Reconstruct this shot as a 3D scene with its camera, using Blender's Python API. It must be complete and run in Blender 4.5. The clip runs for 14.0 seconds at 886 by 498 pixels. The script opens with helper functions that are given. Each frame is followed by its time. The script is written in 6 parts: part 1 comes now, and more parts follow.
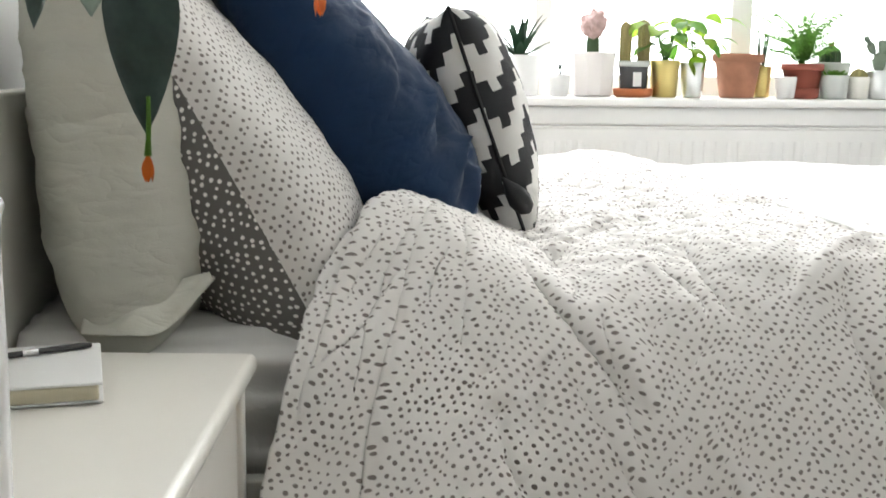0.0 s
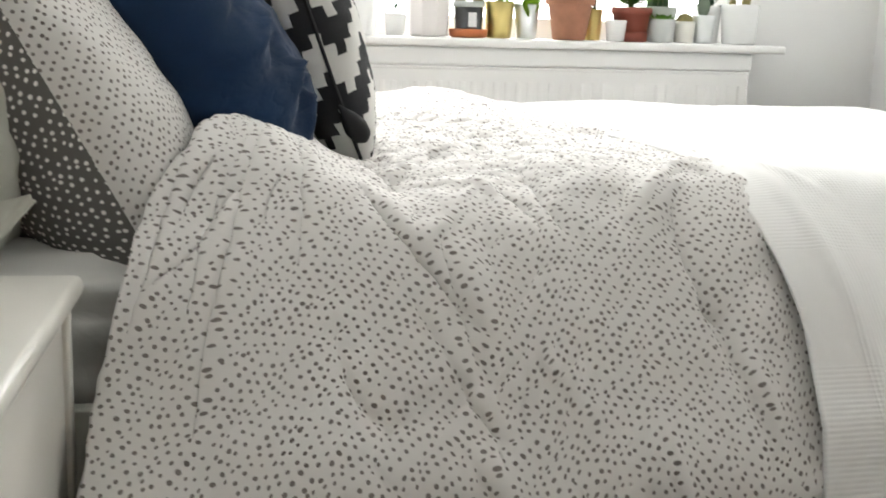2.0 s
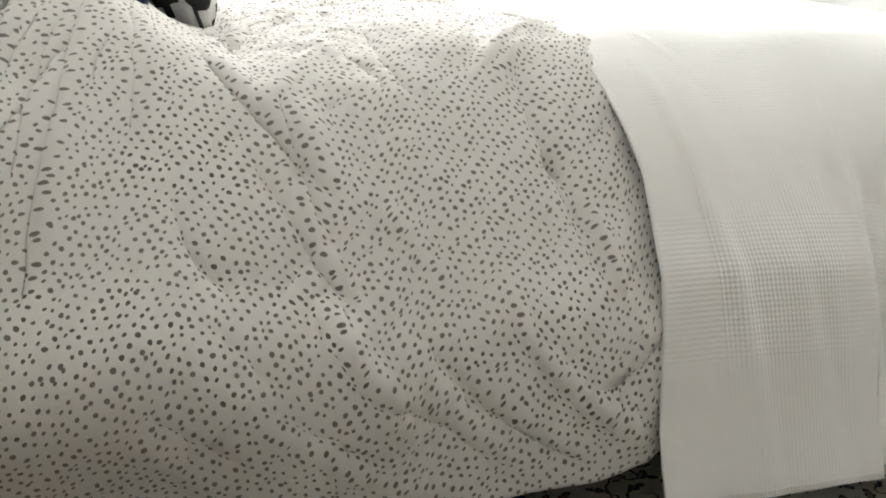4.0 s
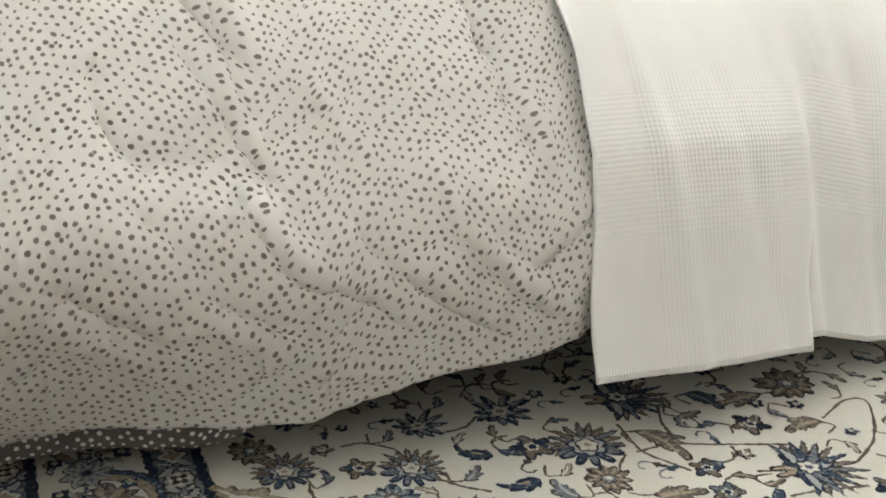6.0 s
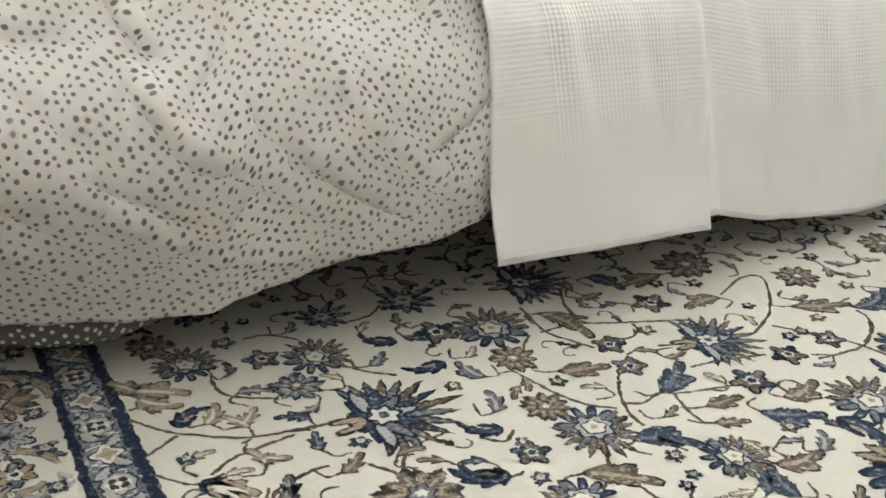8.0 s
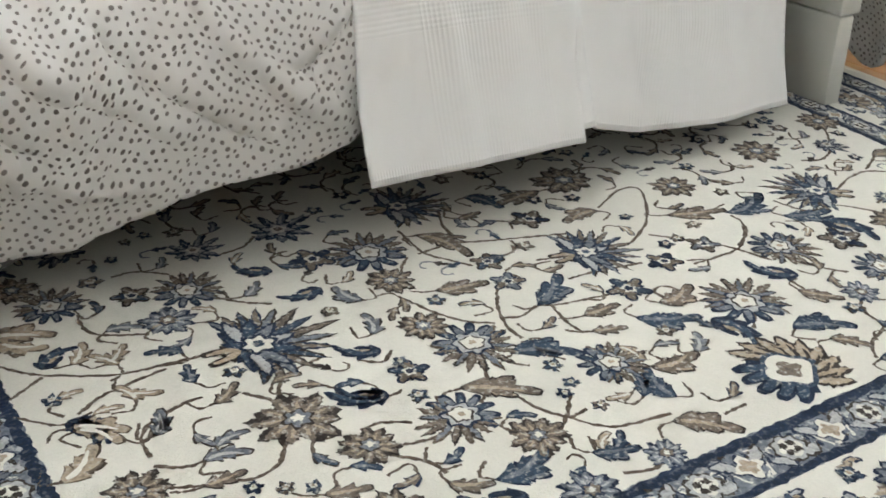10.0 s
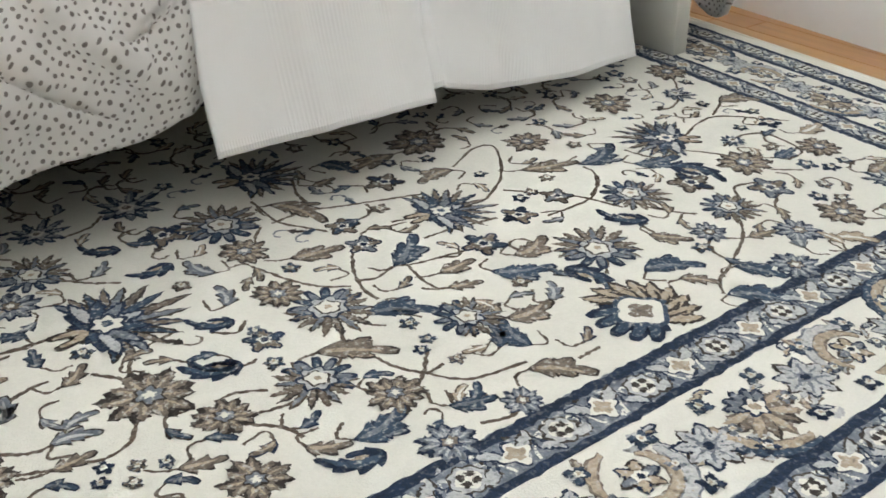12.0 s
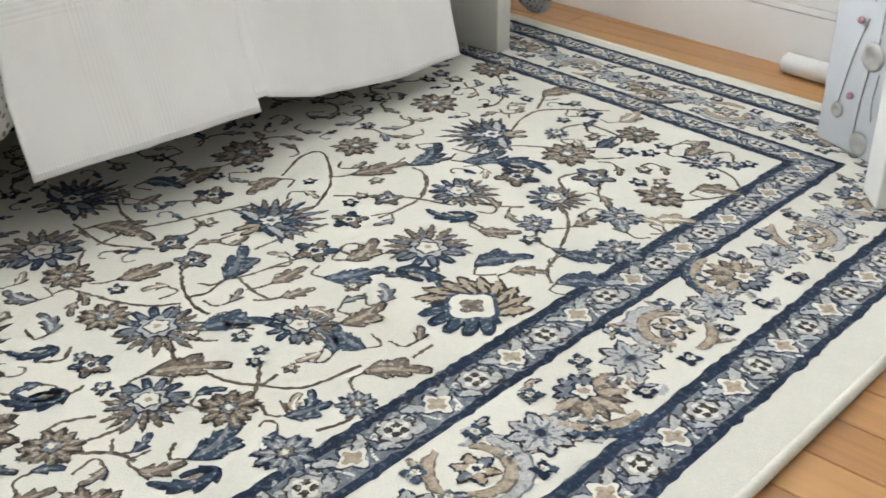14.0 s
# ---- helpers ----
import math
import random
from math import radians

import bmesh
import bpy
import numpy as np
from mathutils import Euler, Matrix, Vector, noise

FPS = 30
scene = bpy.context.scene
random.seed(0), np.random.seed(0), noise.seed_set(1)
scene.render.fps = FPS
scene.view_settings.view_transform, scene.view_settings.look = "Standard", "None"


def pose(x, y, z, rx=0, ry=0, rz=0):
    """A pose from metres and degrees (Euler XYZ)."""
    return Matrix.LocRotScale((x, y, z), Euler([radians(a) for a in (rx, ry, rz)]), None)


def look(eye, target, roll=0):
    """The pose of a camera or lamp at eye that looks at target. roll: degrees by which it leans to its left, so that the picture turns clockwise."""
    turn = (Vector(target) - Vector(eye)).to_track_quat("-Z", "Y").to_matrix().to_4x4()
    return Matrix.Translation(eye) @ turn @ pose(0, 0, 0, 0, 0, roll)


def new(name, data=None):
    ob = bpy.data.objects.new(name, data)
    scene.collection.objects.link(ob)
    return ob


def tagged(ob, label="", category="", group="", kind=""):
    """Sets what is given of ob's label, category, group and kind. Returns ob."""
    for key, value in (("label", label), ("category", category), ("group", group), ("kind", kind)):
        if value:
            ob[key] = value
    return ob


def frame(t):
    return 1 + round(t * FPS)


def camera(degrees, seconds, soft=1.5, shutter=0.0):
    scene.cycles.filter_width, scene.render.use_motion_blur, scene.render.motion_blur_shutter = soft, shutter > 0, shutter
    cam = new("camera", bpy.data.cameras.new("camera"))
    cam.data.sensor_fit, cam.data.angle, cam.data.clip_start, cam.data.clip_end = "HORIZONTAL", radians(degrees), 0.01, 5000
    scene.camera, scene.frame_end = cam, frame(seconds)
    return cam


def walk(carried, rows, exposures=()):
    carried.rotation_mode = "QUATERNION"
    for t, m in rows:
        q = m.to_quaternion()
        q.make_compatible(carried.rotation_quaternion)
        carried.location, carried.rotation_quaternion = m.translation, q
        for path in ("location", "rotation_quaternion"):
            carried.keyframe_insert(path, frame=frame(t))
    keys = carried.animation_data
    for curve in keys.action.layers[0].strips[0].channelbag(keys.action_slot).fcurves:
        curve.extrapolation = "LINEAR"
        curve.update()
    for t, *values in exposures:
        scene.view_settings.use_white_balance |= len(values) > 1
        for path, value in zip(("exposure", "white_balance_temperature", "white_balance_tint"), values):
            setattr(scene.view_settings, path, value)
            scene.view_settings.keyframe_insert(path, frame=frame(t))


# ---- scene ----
cam = camera(42.5, 14.0, 1.6, 0.4)
PATH = [
    (0, (-0.009, 0.007, 0.91), (0.179, 1.971, 0.585), 0.7),
    (0.5, (-0.007, 0.008, 0.899), (0.226, 1.962, 0.541), 1.0),
    (1, (-0.015, 0.009, 0.895), (0.272, 1.956, 0.539), 1.1),
    (1.5, (-0.015, 0.011, 0.879), (0.357, 1.943, 0.516), 1.3),
    (2, (-0.008, 0.015, 0.863), (0.461, 1.919, 0.469), 1.7),
    (2.5, (0.003, 0.017, 0.849), (0.541, 1.892, 0.407), 2.1),
    (3, (0.017, 0.012, 0.838), (0.61, 1.862, 0.362), 2.0),
    (3.5, (0.027, 0.014, 0.824), (0.668, 1.837, 0.31), 1.8),
    (4, (0.032, 0.006, 0.807), (0.703, 1.807, 0.256), 1.8),
    (6.5, (0.082, 0.004, 0.776), (0.817, 1.695, 0.001), 1.5),
    (7, (0.075, 0.006, 0.756), (0.853, 1.662, -0.05), 1.7),
    (7.5, (0.08, -0.002, 0.745), (0.882, 1.634, -0.08), 1.6),
    (8, (0.086, -0.005, 0.729), (0.931, 1.601, -0.111), 1.9),
    (10.5, (0.138, -0.023, 0.687), (1.134, 1.431, -0.259), 0.7),
    (11, (0.147, -0.028, 0.679), (1.181, 1.393, -0.277), 0.3),
    (11.5, (0.155, -0.036, 0.675), (1.229, 1.361, -0.272), 0.2),
    (12, (0.161, -0.044, 0.673), (1.275, 1.315, -0.281), 0.4),
    (12.5, (0.165, -0.051, 0.672), (1.313, 1.277, -0.288), 0.6),
    (13, (0.173, -0.06, 0.672), (1.381, 1.216, -0.284), 0.9),
    (13.5, (0.177, -0.069, 0.674), (1.421, 1.179, -0.273), 0.3),
    (14, (0.184, -0.07, 0.676), (1.479, 1.123, -0.272), 0.2),
]
EXPOSURES = [(0.0, -0.27, 6600, 10.0), (2.0, -0.40, 6700, 10.0), (3.5, -0.38, 6780, 10.0), (4.2, -0.20, 6850, 10.0), (6.5, 0.42, 6850, 10.0), (8.2, 0.40, 6800, 10.0), (10.5, 0.43, 6450, 10.0), (14.0, 0.50, 6450, 10.0)]
walk(cam, [(t, look(eye, target, roll)) for t, eye, target, roll in PATH], EXPOSURES)

# ---- world, sun and window light ----
world = bpy.data.worlds.new("sky")
scene.world = world
world.use_nodes = True
wn = world.node_tree
sky = wn.nodes.new("ShaderNodeTexSky")
sky.sky_type = "NISHITA"
sky.sun_disc = False
sky.sun_elevation = radians(38)
sky.sun_rotation = radians(60)
sky.air_density, sky.dust_density = 1.0, 4.0
wn.links.new(sky.outputs[0], wn.nodes["Background"].inputs[0])
wn.nodes["Background"].inputs[1].default_value = 0.15

sun = new("sun", bpy.data.lights.new("sun", "SUN"))
sun.data.energy, sun.data.angle, sun.data.color = 0.8, radians(12), (1.0, 0.96, 0.9)
sun.matrix_world = look((3, 8, 6), (0, 0, 0))

daylight = new("window_daylight", bpy.data.lights.new("window_daylight", "AREA"))
daylight.data.shape, daylight.data.size, daylight.data.size_y = "RECTANGLE", 2.4, 1.5
daylight.data.energy, daylight.data.color = 76.0, (0.95, 0.98, 1.0)
daylight.matrix_world = look((0.70, 3.64, 1.58), (0.70, 0.0, 1.9))


# ---- materials ----
def nodes_of(name, rough=0.6, metal=0.0, colour=(0.8, 0.8, 0.8)):
    m = bpy.data.materials.new(name)
    m.use_nodes = True
    t = m.node_tree
    b = t.nodes["Principled BSDF"]
    b.inputs["Roughness"].default_value = rough
    b.inputs["Metallic"].default_value = metal
    b.inputs["Base Color"].default_value = (*colour, 1)
    return m, t, b


def node(t, kind, **values):
    n = t.nodes.new(kind)
    for key, value in values.items():
        if key in n.inputs:
            n.inputs[key].default_value = value
    return n


def maths(t, op, a, b=None, c=None):
    n = t.nodes.new("ShaderNodeMath")
    n.operation = op
    for i, v in enumerate((a, b, c)):
        if v is None:
            continue
        if isinstance(v, (int, float)):
            n.inputs[i].default_value = v
        else:
            t.links.new(v, n.inputs[i])
    return n.outputs[0]


def mixed(t, factor, a, b):
    n = t.nodes.new("ShaderNodeMix")
    n.data_type = "RGBA"
    for i, v in ((0, factor), (6, a), (7, b)):
        if isinstance(v, (int, float)):
            n.inputs[i].default_value = v
        elif isinstance(v, tuple):
            n.inputs[i].default_value = (*v, 1)
        else:
            t.links.new(v, n.inputs[i])
    return n.outputs[2]


def coords(t, which="Object"):
    return t.nodes.new("ShaderNodeTexCoord").outputs[which]


def noise_of(t, vec, scale, detail=3.0, rough=0.55):
    n = node(t, "ShaderNodeTexNoise", Scale=scale, Detail=detail, Roughness=rough)
    t.links.new(vec, n.inputs["Vector"])
    return n.outputs["Fac"]


def bump(t, b, height, strength=0.3, distance=0.002):
    n = node(t, "ShaderNodeBump", Strength=strength, Distance=distance)
    t.links.new(height, n.inputs["Height"])
    t.links.new(n.outputs[0], b.inputs["Normal"])


def plain(name, colour, rough=0.5, metal=0.0, vary=0.08, scale=9.0, grain=120.0, relief=0.15, sheen=0.0):
    """A surface with two scales of tint and a fine relief."""
    m, t, b = nodes_of(name, rough, metal)
    v = coords(t)
    f = noise_of(t, v, scale)
    g = noise_of(t, v, grain, 2.0)
    dark = tuple(c * (1 - vary) for c in colour)
    light = tuple(min(1, c * (1 + vary)) for c in colour)
    c1 = mixed(t, f, dark, light)
    t.links.new(mixed(t, maths(t, "MULTIPLY", g, 0.25), c1, dark), b.inputs["Base Color"])
    bump(t, b, g, relief, 0.001)
    if sheen:
        b.inputs["Sheen Weight"].default_value = sheen
    return m


def crumple(t, vec, scale=9.0, sharp=0.85):
    """Soft creases: valleys of a bent noise at two sizes."""
    out = None
    for k, gain in ((1.0, 1.0), (2.7, 0.45)):
        n = node(t, "ShaderNodeTexNoise", Scale=scale * k, Detail=2.0, Roughness=0.5, Distortion=0.35)
        t.links.new(vec, n.inputs["Vector"])
        ridge = maths(t, "ABSOLUTE", maths(t, "SUBTRACT", n.outputs["Fac"], 0.5))
        ridge = maths(t, "MULTIPLY", maths(t, "POWER", ridge, sharp), gain)
        out = ridge if out is None else maths(t, "ADD", out, ridge)
    return out


def cloth(name, colour, rough=0.85, vary=0.05, scale=9.0, depth=0.010, grain=300.0, strength=0.5, stretch=(1, 1, 1)):
    m, t, b = nodes_of(name, rough)
    b.inputs["Specular IOR Level"].default_value = 0.2
    mp = t.nodes.new("ShaderNodeMapping")
    t.links.new(coords(t), mp.inputs[0])
    mp.inputs["Scale"].default_value = stretch
    v = mp.outputs[0]
    f = noise_of(t, v, 7.0)
    g = noise_of(t, v, grain, 2.0)
    c = mixed(t, f, tuple(x * (1 - vary) for x in colour), tuple(min(1, x * (1 + vary)) for x in colour))
    t.links.new(c, b.inputs["Base Color"])
    bump(t, b, maths(t, "ADD", crumple(t, v, scale), maths(t, "MULTIPLY", g, 0.05)), strength, depth)
    return m


def weave(t, uv, scale):
    w1 = node(t, "ShaderNodeTexWave", Scale=scale, Distortion=0.6)
    w1.bands_direction = "X"
    w2 = node(t, "ShaderNodeTexWave", Scale=scale, Distortion=0.6)
    w2.bands_direction = "Y"
    t.links.new(uv, w1.inputs["Vector"])
    t.links.new(uv, w2.inputs["Vector"])
    return maths(t, "ADD", w1.outputs["Fac"], w2.outputs["Fac"])


def dotted(name, ground, spot, pitch=0.0130, size=0.0026):
    """Cotton printed with small uneven spots: two interleaved jittered lattices."""
    m, t, b = nodes_of(name, 0.85)
    uv = coords(t, "UV")
    warp = node(t, "ShaderNodeTexNoise", Scale=260.0, Detail=2.0)
    t.links.new(uv, warp.inputs["Vector"])
    shift = node(t, "ShaderNodeVectorMath")
    shift.operation = "MULTIPLY_ADD"
    t.links.new(warp.outputs["Color"], shift.inputs[0])
    shift.inputs[1].default_value = (0.0009, 0.0009, 0)
    t.links.new(uv, shift.inputs[2])
    edge = None
    for k in (0.0, 0.5):
        turned = t.nodes.new("ShaderNodeMapping")
        t.links.new(shift.outputs[0], turned.inputs[0])
        turned.inputs["Rotation"].default_value = (0, 0, 0.33)
        mp = t.nodes.new("ShaderNodeMapping")
        t.links.new(turned.outputs[0], mp.inputs[0])
        mp.inputs["Scale"].default_value = (1 / pitch, 1 / (pitch * 1.732), 0)
        mp.inputs["Location"].default_value = (k + 30, k + 30, 0)
        vo = node(t, "ShaderNodeTexVoronoi", Scale=1.0, Randomness=0.40)
        vo.voronoi_dimensions = "2D"
        t.links.new(mp.outputs[0], vo.inputs["Vector"])
        gap = t.nodes.new("ShaderNodeVectorMath")
        gap.operation = "SUBTRACT"
        t.links.new(mp.outputs[0], gap.inputs[0])
        t.links.new(vo.outputs["Position"], gap.inputs[1])
        true = t.nodes.new("ShaderNodeVectorMath")
        true.operation = "MULTIPLY"
        t.links.new(gap.outputs[0], true.inputs[0])
        true.inputs[1].default_value = (pitch, pitch * 1.732, 0)
        far = t.nodes.new("ShaderNodeVectorMath")
        far.operation = "LENGTH"
        t.links.new(true.outputs[0], far.inputs[0])
        sep = t.nodes.new("ShaderNodeSeparateColor")
        t.links.new(vo.outputs["Color"], sep.inputs[0])
        radius = maths(t, "MULTIPLY_ADD", sep.outputs[0], size * 0.34, size * 0.82)
        e = maths(t, "SUBTRACT", radius, far.outputs["Value"])
        edge = e if edge is None else maths(t, "MAXIMUM", edge, e)
    mask = node(t, "ShaderNodeMapRange", **{"From Min": -0.0003, "From Max": 0.0005})
    t.links.new(edge, mask.inputs["Value"])
    fade = noise_of(t, uv, 30.0)
    base = mixed(t, fade, tuple(c * 0.95 for c in ground), ground)
    inked = mixed(t, fade, spot, tuple(c * 1.5 for c in spot))
    t.links.new(mixed(t, mask.outputs[0], base, inked), b.inputs["Base Color"])
    h = maths(t, "ADD", maths(t, "MULTIPLY", weave(t, uv, 420.0), 0.012), crumple(t, uv, 9.0))
    bump(t, b, h, 0.40, 0.008)
    return m


WHITE_DOTS = dotted("white_dotted_cotton", (0.735, 0.712, 0.68), (0.175, 0.155, 0.14))
GREY_DOTS = dotted("grey_dotted_cotton", (0.15, 0.14, 0.13), (0.70, 0.68, 0.65), 0.0132, 0.0027)
PALE_COTTON = cloth("pale_cotton", (0.58, 0.575, 0.505), scale=6.0, depth=0.018, strength=0.6, stretch=(0.8, 2.0, 1.0))
SHEET_COTTON = cloth("sheet_cotton", (0.72, 0.71, 0.68), scale=6.0, depth=0.008)
NAVY = cloth("navy_cotton", (0.0065, 0.0255, 0.070), 0.75, 0.25, 6.0, 0.018, 300.0, 0.6, (0.8, 2.0, 1.0))
NAVY.node_tree.nodes["Principled BSDF"].inputs["Sheen Weight"].default_value = 0.12
WHITE_PAINT = plain("white_paint", (0.85, 0.84, 0.82), 0.42, vary=0.03, grain=60, relief=0.05)
WALL_PAINT = plain("wall_paint", (0.90, 0.90, 0.885), 0.7, vary=0.03, scale=2.0, grain=160, relief=0.1)
# grey set only to weaken light bounced off the unseen back wall
BACK_DIM = plain("bounce_cut_grey", (0.37, 0.37, 0.355), 0.7, vary=0.03, scale=2.0, grain=160, relief=0.1)
FURNITURE_PAINT = plain("furniture_paint", (0.80, 0.775, 0.71), 0.28, vary=0.03, grain=40, relief=0.04)
BED_PAINT = plain("bed_paint", (0.62, 0.61, 0.55), 0.38, vary=0.04, grain=40, relief=0.04)
BLACK_TRIM = plain("black_piping", (0.012, 0.012, 0.014), 0.7, vary=0.2, grain=300, relief=0.2)


def lattice():
    """Black and white cotton with a stepped zigzag."""
    m, t, b = nodes_of("stepped_black_white_cotton", 0.85)
    uv = coords(t, "UV")
    sep = t.nodes.new("ShaderNodeSeparateXYZ")
    t.links.new(uv, sep.inputs[0])
    step = 0.0185
    u = maths(t, "FLOOR", maths(t, "DIVIDE", sep.outputs[0], step))
    v = maths(t, "FLOOR", maths(t, "DIVIDE", sep.outputs[1], step * 1.15))
    zig = maths(t, "PINGPONG", u, 4.0)
    band = maths(t, "MODULO", maths(t, "ADD", maths(t, "ADD", v, zig), 96.0), 6.0)
    mask = maths(t, "LESS_THAN", band, 2.9)
    f = noise_of(t, uv, 25.0)
    white = mixed(t, f, (0.62, 0.61, 0.58), (0.74, 0.73, 0.70))
    black = mixed(t, f, (0.010, 0.010, 0.012), (0.022, 0.022, 0.026))
    t.links.new(mixed(t, mask, white, black), b.inputs["Base Color"])
    bump(t, b, weave(t, uv, 330.0), 0.3, 0.0008)
    return m


LATTICE = lattice()


def woven_blanket():
    """White cotton with bands of fine ribs that cross into checks."""
    m, t, b = nodes_of("white_ribbed_cotton", 0.85)
    uv = coords(t, "UV")
    sep = t.nodes.new("ShaderNodeSeparateXYZ")
    t.links.new(uv, sep.inputs[0])

    def ribs(axis, pitch):
        return maths(t, "MULTIPLY_ADD", maths(t, "SINE", maths(t, "MULTIPLY", axis, math.tau / pitch)), 0.5, 0.5)

    def inside(axis, start, width, period):
        w = maths(t, "MODULO", maths(t, "ADD", maths(t, "SUBTRACT", axis, start), period * 20), period)
        return maths(t, "LESS_THAN", w, width)

    across = inside(sep.outputs[1], 0.180, 0.19, 0.36)
    along = inside(sep.outputs[0], 0.085, 0.205, 0.42)
    h = maths(t, "ADD", maths(t, "MULTIPLY", ribs(sep.outputs[1], 0.0068), across), maths(t, "MULTIPLY", ribs(sep.outputs[0], 0.0062), maths(t, "MULTIPLY", along, 0.75)))
    hem = maths(t, "LESS_THAN", sep.outputs[1], 0.018)
    h = maths(t, "ADD", h, maths(t, "MULTIPLY", ribs(sep.outputs[0], 0.004), hem))
    f = noise_of(t, uv, 14.0)
    base = mixed(t, f, (0.84, 0.83, 0.805), (0.88, 0.875, 0.85))
    t.links.new(mixed(t, maths(t, "MINIMUM", maths(t, "MULTIPLY", h, 0.18), 0.5), base, (0.90, 0.895, 0.875)), b.inputs["Base Color"])
    bump(t, b, maths(t, "ADD", maths(t, "ADD", h, maths(t, "MULTIPLY", noise_of(t, uv, 500.0, 2.0), 0.3)), maths(t, "MULTIPLY", crumple(t, uv, 5.0), 5.0)), 0.26, 0.0016)
    b.inputs["Sheen Weight"].default_value = 0.1
    return m


BLANKET = woven_blanket()


def wool(name, colour, vary=0.4, thin=0.0):
    """Tufted wool: cloudy tint, streaks, single knots, and pale ground that shows through where it is thin."""
    m, t, b = nodes_of(name, 0.95)
    v = coords(t)
    f = noise_of(t, v, 40.0, 4.0, 0.7)
    g = noise_of(t, v, 420.0, 2.0)
    knots = node(t, "ShaderNodeTexVoronoi", Scale=420.0)
    t.links.new(v, knots.inputs["Vector"])
    sep = t.nodes.new("ShaderNodeSeparateColor")
    t.links.new(knots.outputs["Color"], sep.inputs[0])
    c = mixed(t, f, tuple(x * (1 - vary) for x in colour), tuple(min(1, x * (1 + vary)) for x in colour))
    c = mixed(t, maths(t, "MULTIPLY", sep.outputs[0], 0.5 if thin else 0.12), c, tuple(x * 0.6 for x in colour))
    if thin:
        streak = noise_of(t, v, 150.0, 3.0, 0.6)
        gate = node(t, "ShaderNodeMapRange", **{"From Min": 0.54, "From Max": 0.68, "To Max": thin})
        t.links.new(streak, gate.inputs["Value"])
        c = mixed(t, gate.outputs[0], c, (0.55, 0.53, 0.48))
        gate2 = node(t, "ShaderNodeMapRange", **{"From Min": 0.46, "From Max": 0.34, "To Max": 0.6})
        t.links.new(streak, gate2.inputs["Value"])
        c = mixed(t, gate2.outputs[0], c, tuple(x * 0.35 for x in colour))
    t.links.new(c, b.inputs["Base Color"])
    bump(t, b, maths(t, "ADD", g, f), 0.6, 0.0015)
    return m


W_CREAM = wool("cream_wool", (0.70, 0.68, 0.605), 0.06)
W_NAVY = wool("navy_wool", (0.008, 0.024, 0.062), 0.5, 0.15)
W_BLUE = wool("slate_blue_wool", (0.042, 0.076, 0.128), 0.45, 0.75)
W_MID = wool("dusty_blue_wool", (0.18, 0.20, 0.235), 0.4, 0.6)
W_GREY = wool("pale_grey_blue_wool", (0.48, 0.48, 0.48), 0.22, 0.5)
W_TAUPE = wool("taupe_wool", (0.20, 0.16, 0.128), 0.45, 0.85)
W_TAN = wool("tan_wool", (0.44, 0.355, 0.26), 0.3, 0.6)
W_BROWN = wool("dark_brown_wool", (0.045, 0.034, 0.028), 0.4, 0.2)
W_VINE = wool("brown_wool", (0.135, 0.10, 0.072), 0.4, 0.3)
WOOLS = [W_CREAM, W_NAVY, W_BLUE, W_GREY, W_TAUPE, W_TAN, W_BROWN, W_VINE, W_MID]
CREAM, NAVYW, BLUE, GREY, TAUPE, TAN, BROWN, VINE, MID = range(9)


def oak():
    m, t, b = nodes_of("honey_wood", 0.34)
    v = coords(t)
    info = t.nodes.new("ShaderNodeObjectInfo")
    mp = t.nodes.new("ShaderNodeMapping")
    t.links.new(v, mp.inputs[0])
    mp.inputs["Scale"].default_value = (26, 1.2, 26)
    off = t.nodes.new("ShaderNodeVectorMath")
    off.operation = "SCALE"
    off.inputs[0].default_value = (13, 37, 5)
    t.links.new(info.outputs["Random"], off.inputs["Scale"])
    t.links.new(off.outputs[0], mp.inputs["Location"])
    g = noise_of(t, mp.outputs[0], 2.2, 6.0, 0.65)
    c = mixed(t, g, (0.20, 0.085, 0.028), (0.58, 0.29, 0.10))
    tone = maths(t, "MULTIPLY", info.outputs["Random"], 0.35)
    t.links.new(mixed(t, tone, c, (0.60, 0.36, 0.13)), b.inputs["Base Color"])
    bump(t, b, g, 0.12, 0.001)
    return m


OAK = oak()


def glass_material():
    m, t, b = nodes_of("window_glass", 0.02, colour=(1, 1, 1))
    b.inputs["Transmission Weight"].default_value = 1.0
    b.inputs["IOR"].default_value = 1.02
    return m


GLASS = glass_material()


# ---- mesh helpers ----
def part(name, bm, material, parent=None, label="", smooth=True):
    me = bpy.data.meshes.new(name)
    bm.normal_update()
    bm.to_mesh(me)
    bm.free()
    for mat in material if isinstance(material, (list, tuple)) else [material]:
        me.materials.append(mat)
    if smooth:
        me.polygons.foreach_set("use_smooth", [True] * len(me.polygons))
    ob = new(name, me)
    if parent:
        ob.parent = parent
    if label:
        ob["label"] = label
    return ob


def empty(name, label, category, group="", kind="", at=(0, 0, 0)):
    ob = new(name)
    ob.location = at
    return tagged(ob, label, category, group, kind)


def box(lo, hi, bevel=0.0, segments=2):
    bm = bmesh.new()
    bmesh.ops.create_cube(bm, size=1)
    size = [h - l for l, h in zip(lo, hi)]
    mid = [(h + l) / 2 for l, h in zip(lo, hi)]
    bmesh.ops.transform(bm, matrix=Matrix.Translation(mid) @ Matrix.Diagonal((*size, 1)), verts=bm.verts)
    if bevel:
        bmesh.ops.bevel(bm, geom=bm.edges[:], offset=bevel, segments=segments, affect="EDGES", profile=0.5)
    return bm


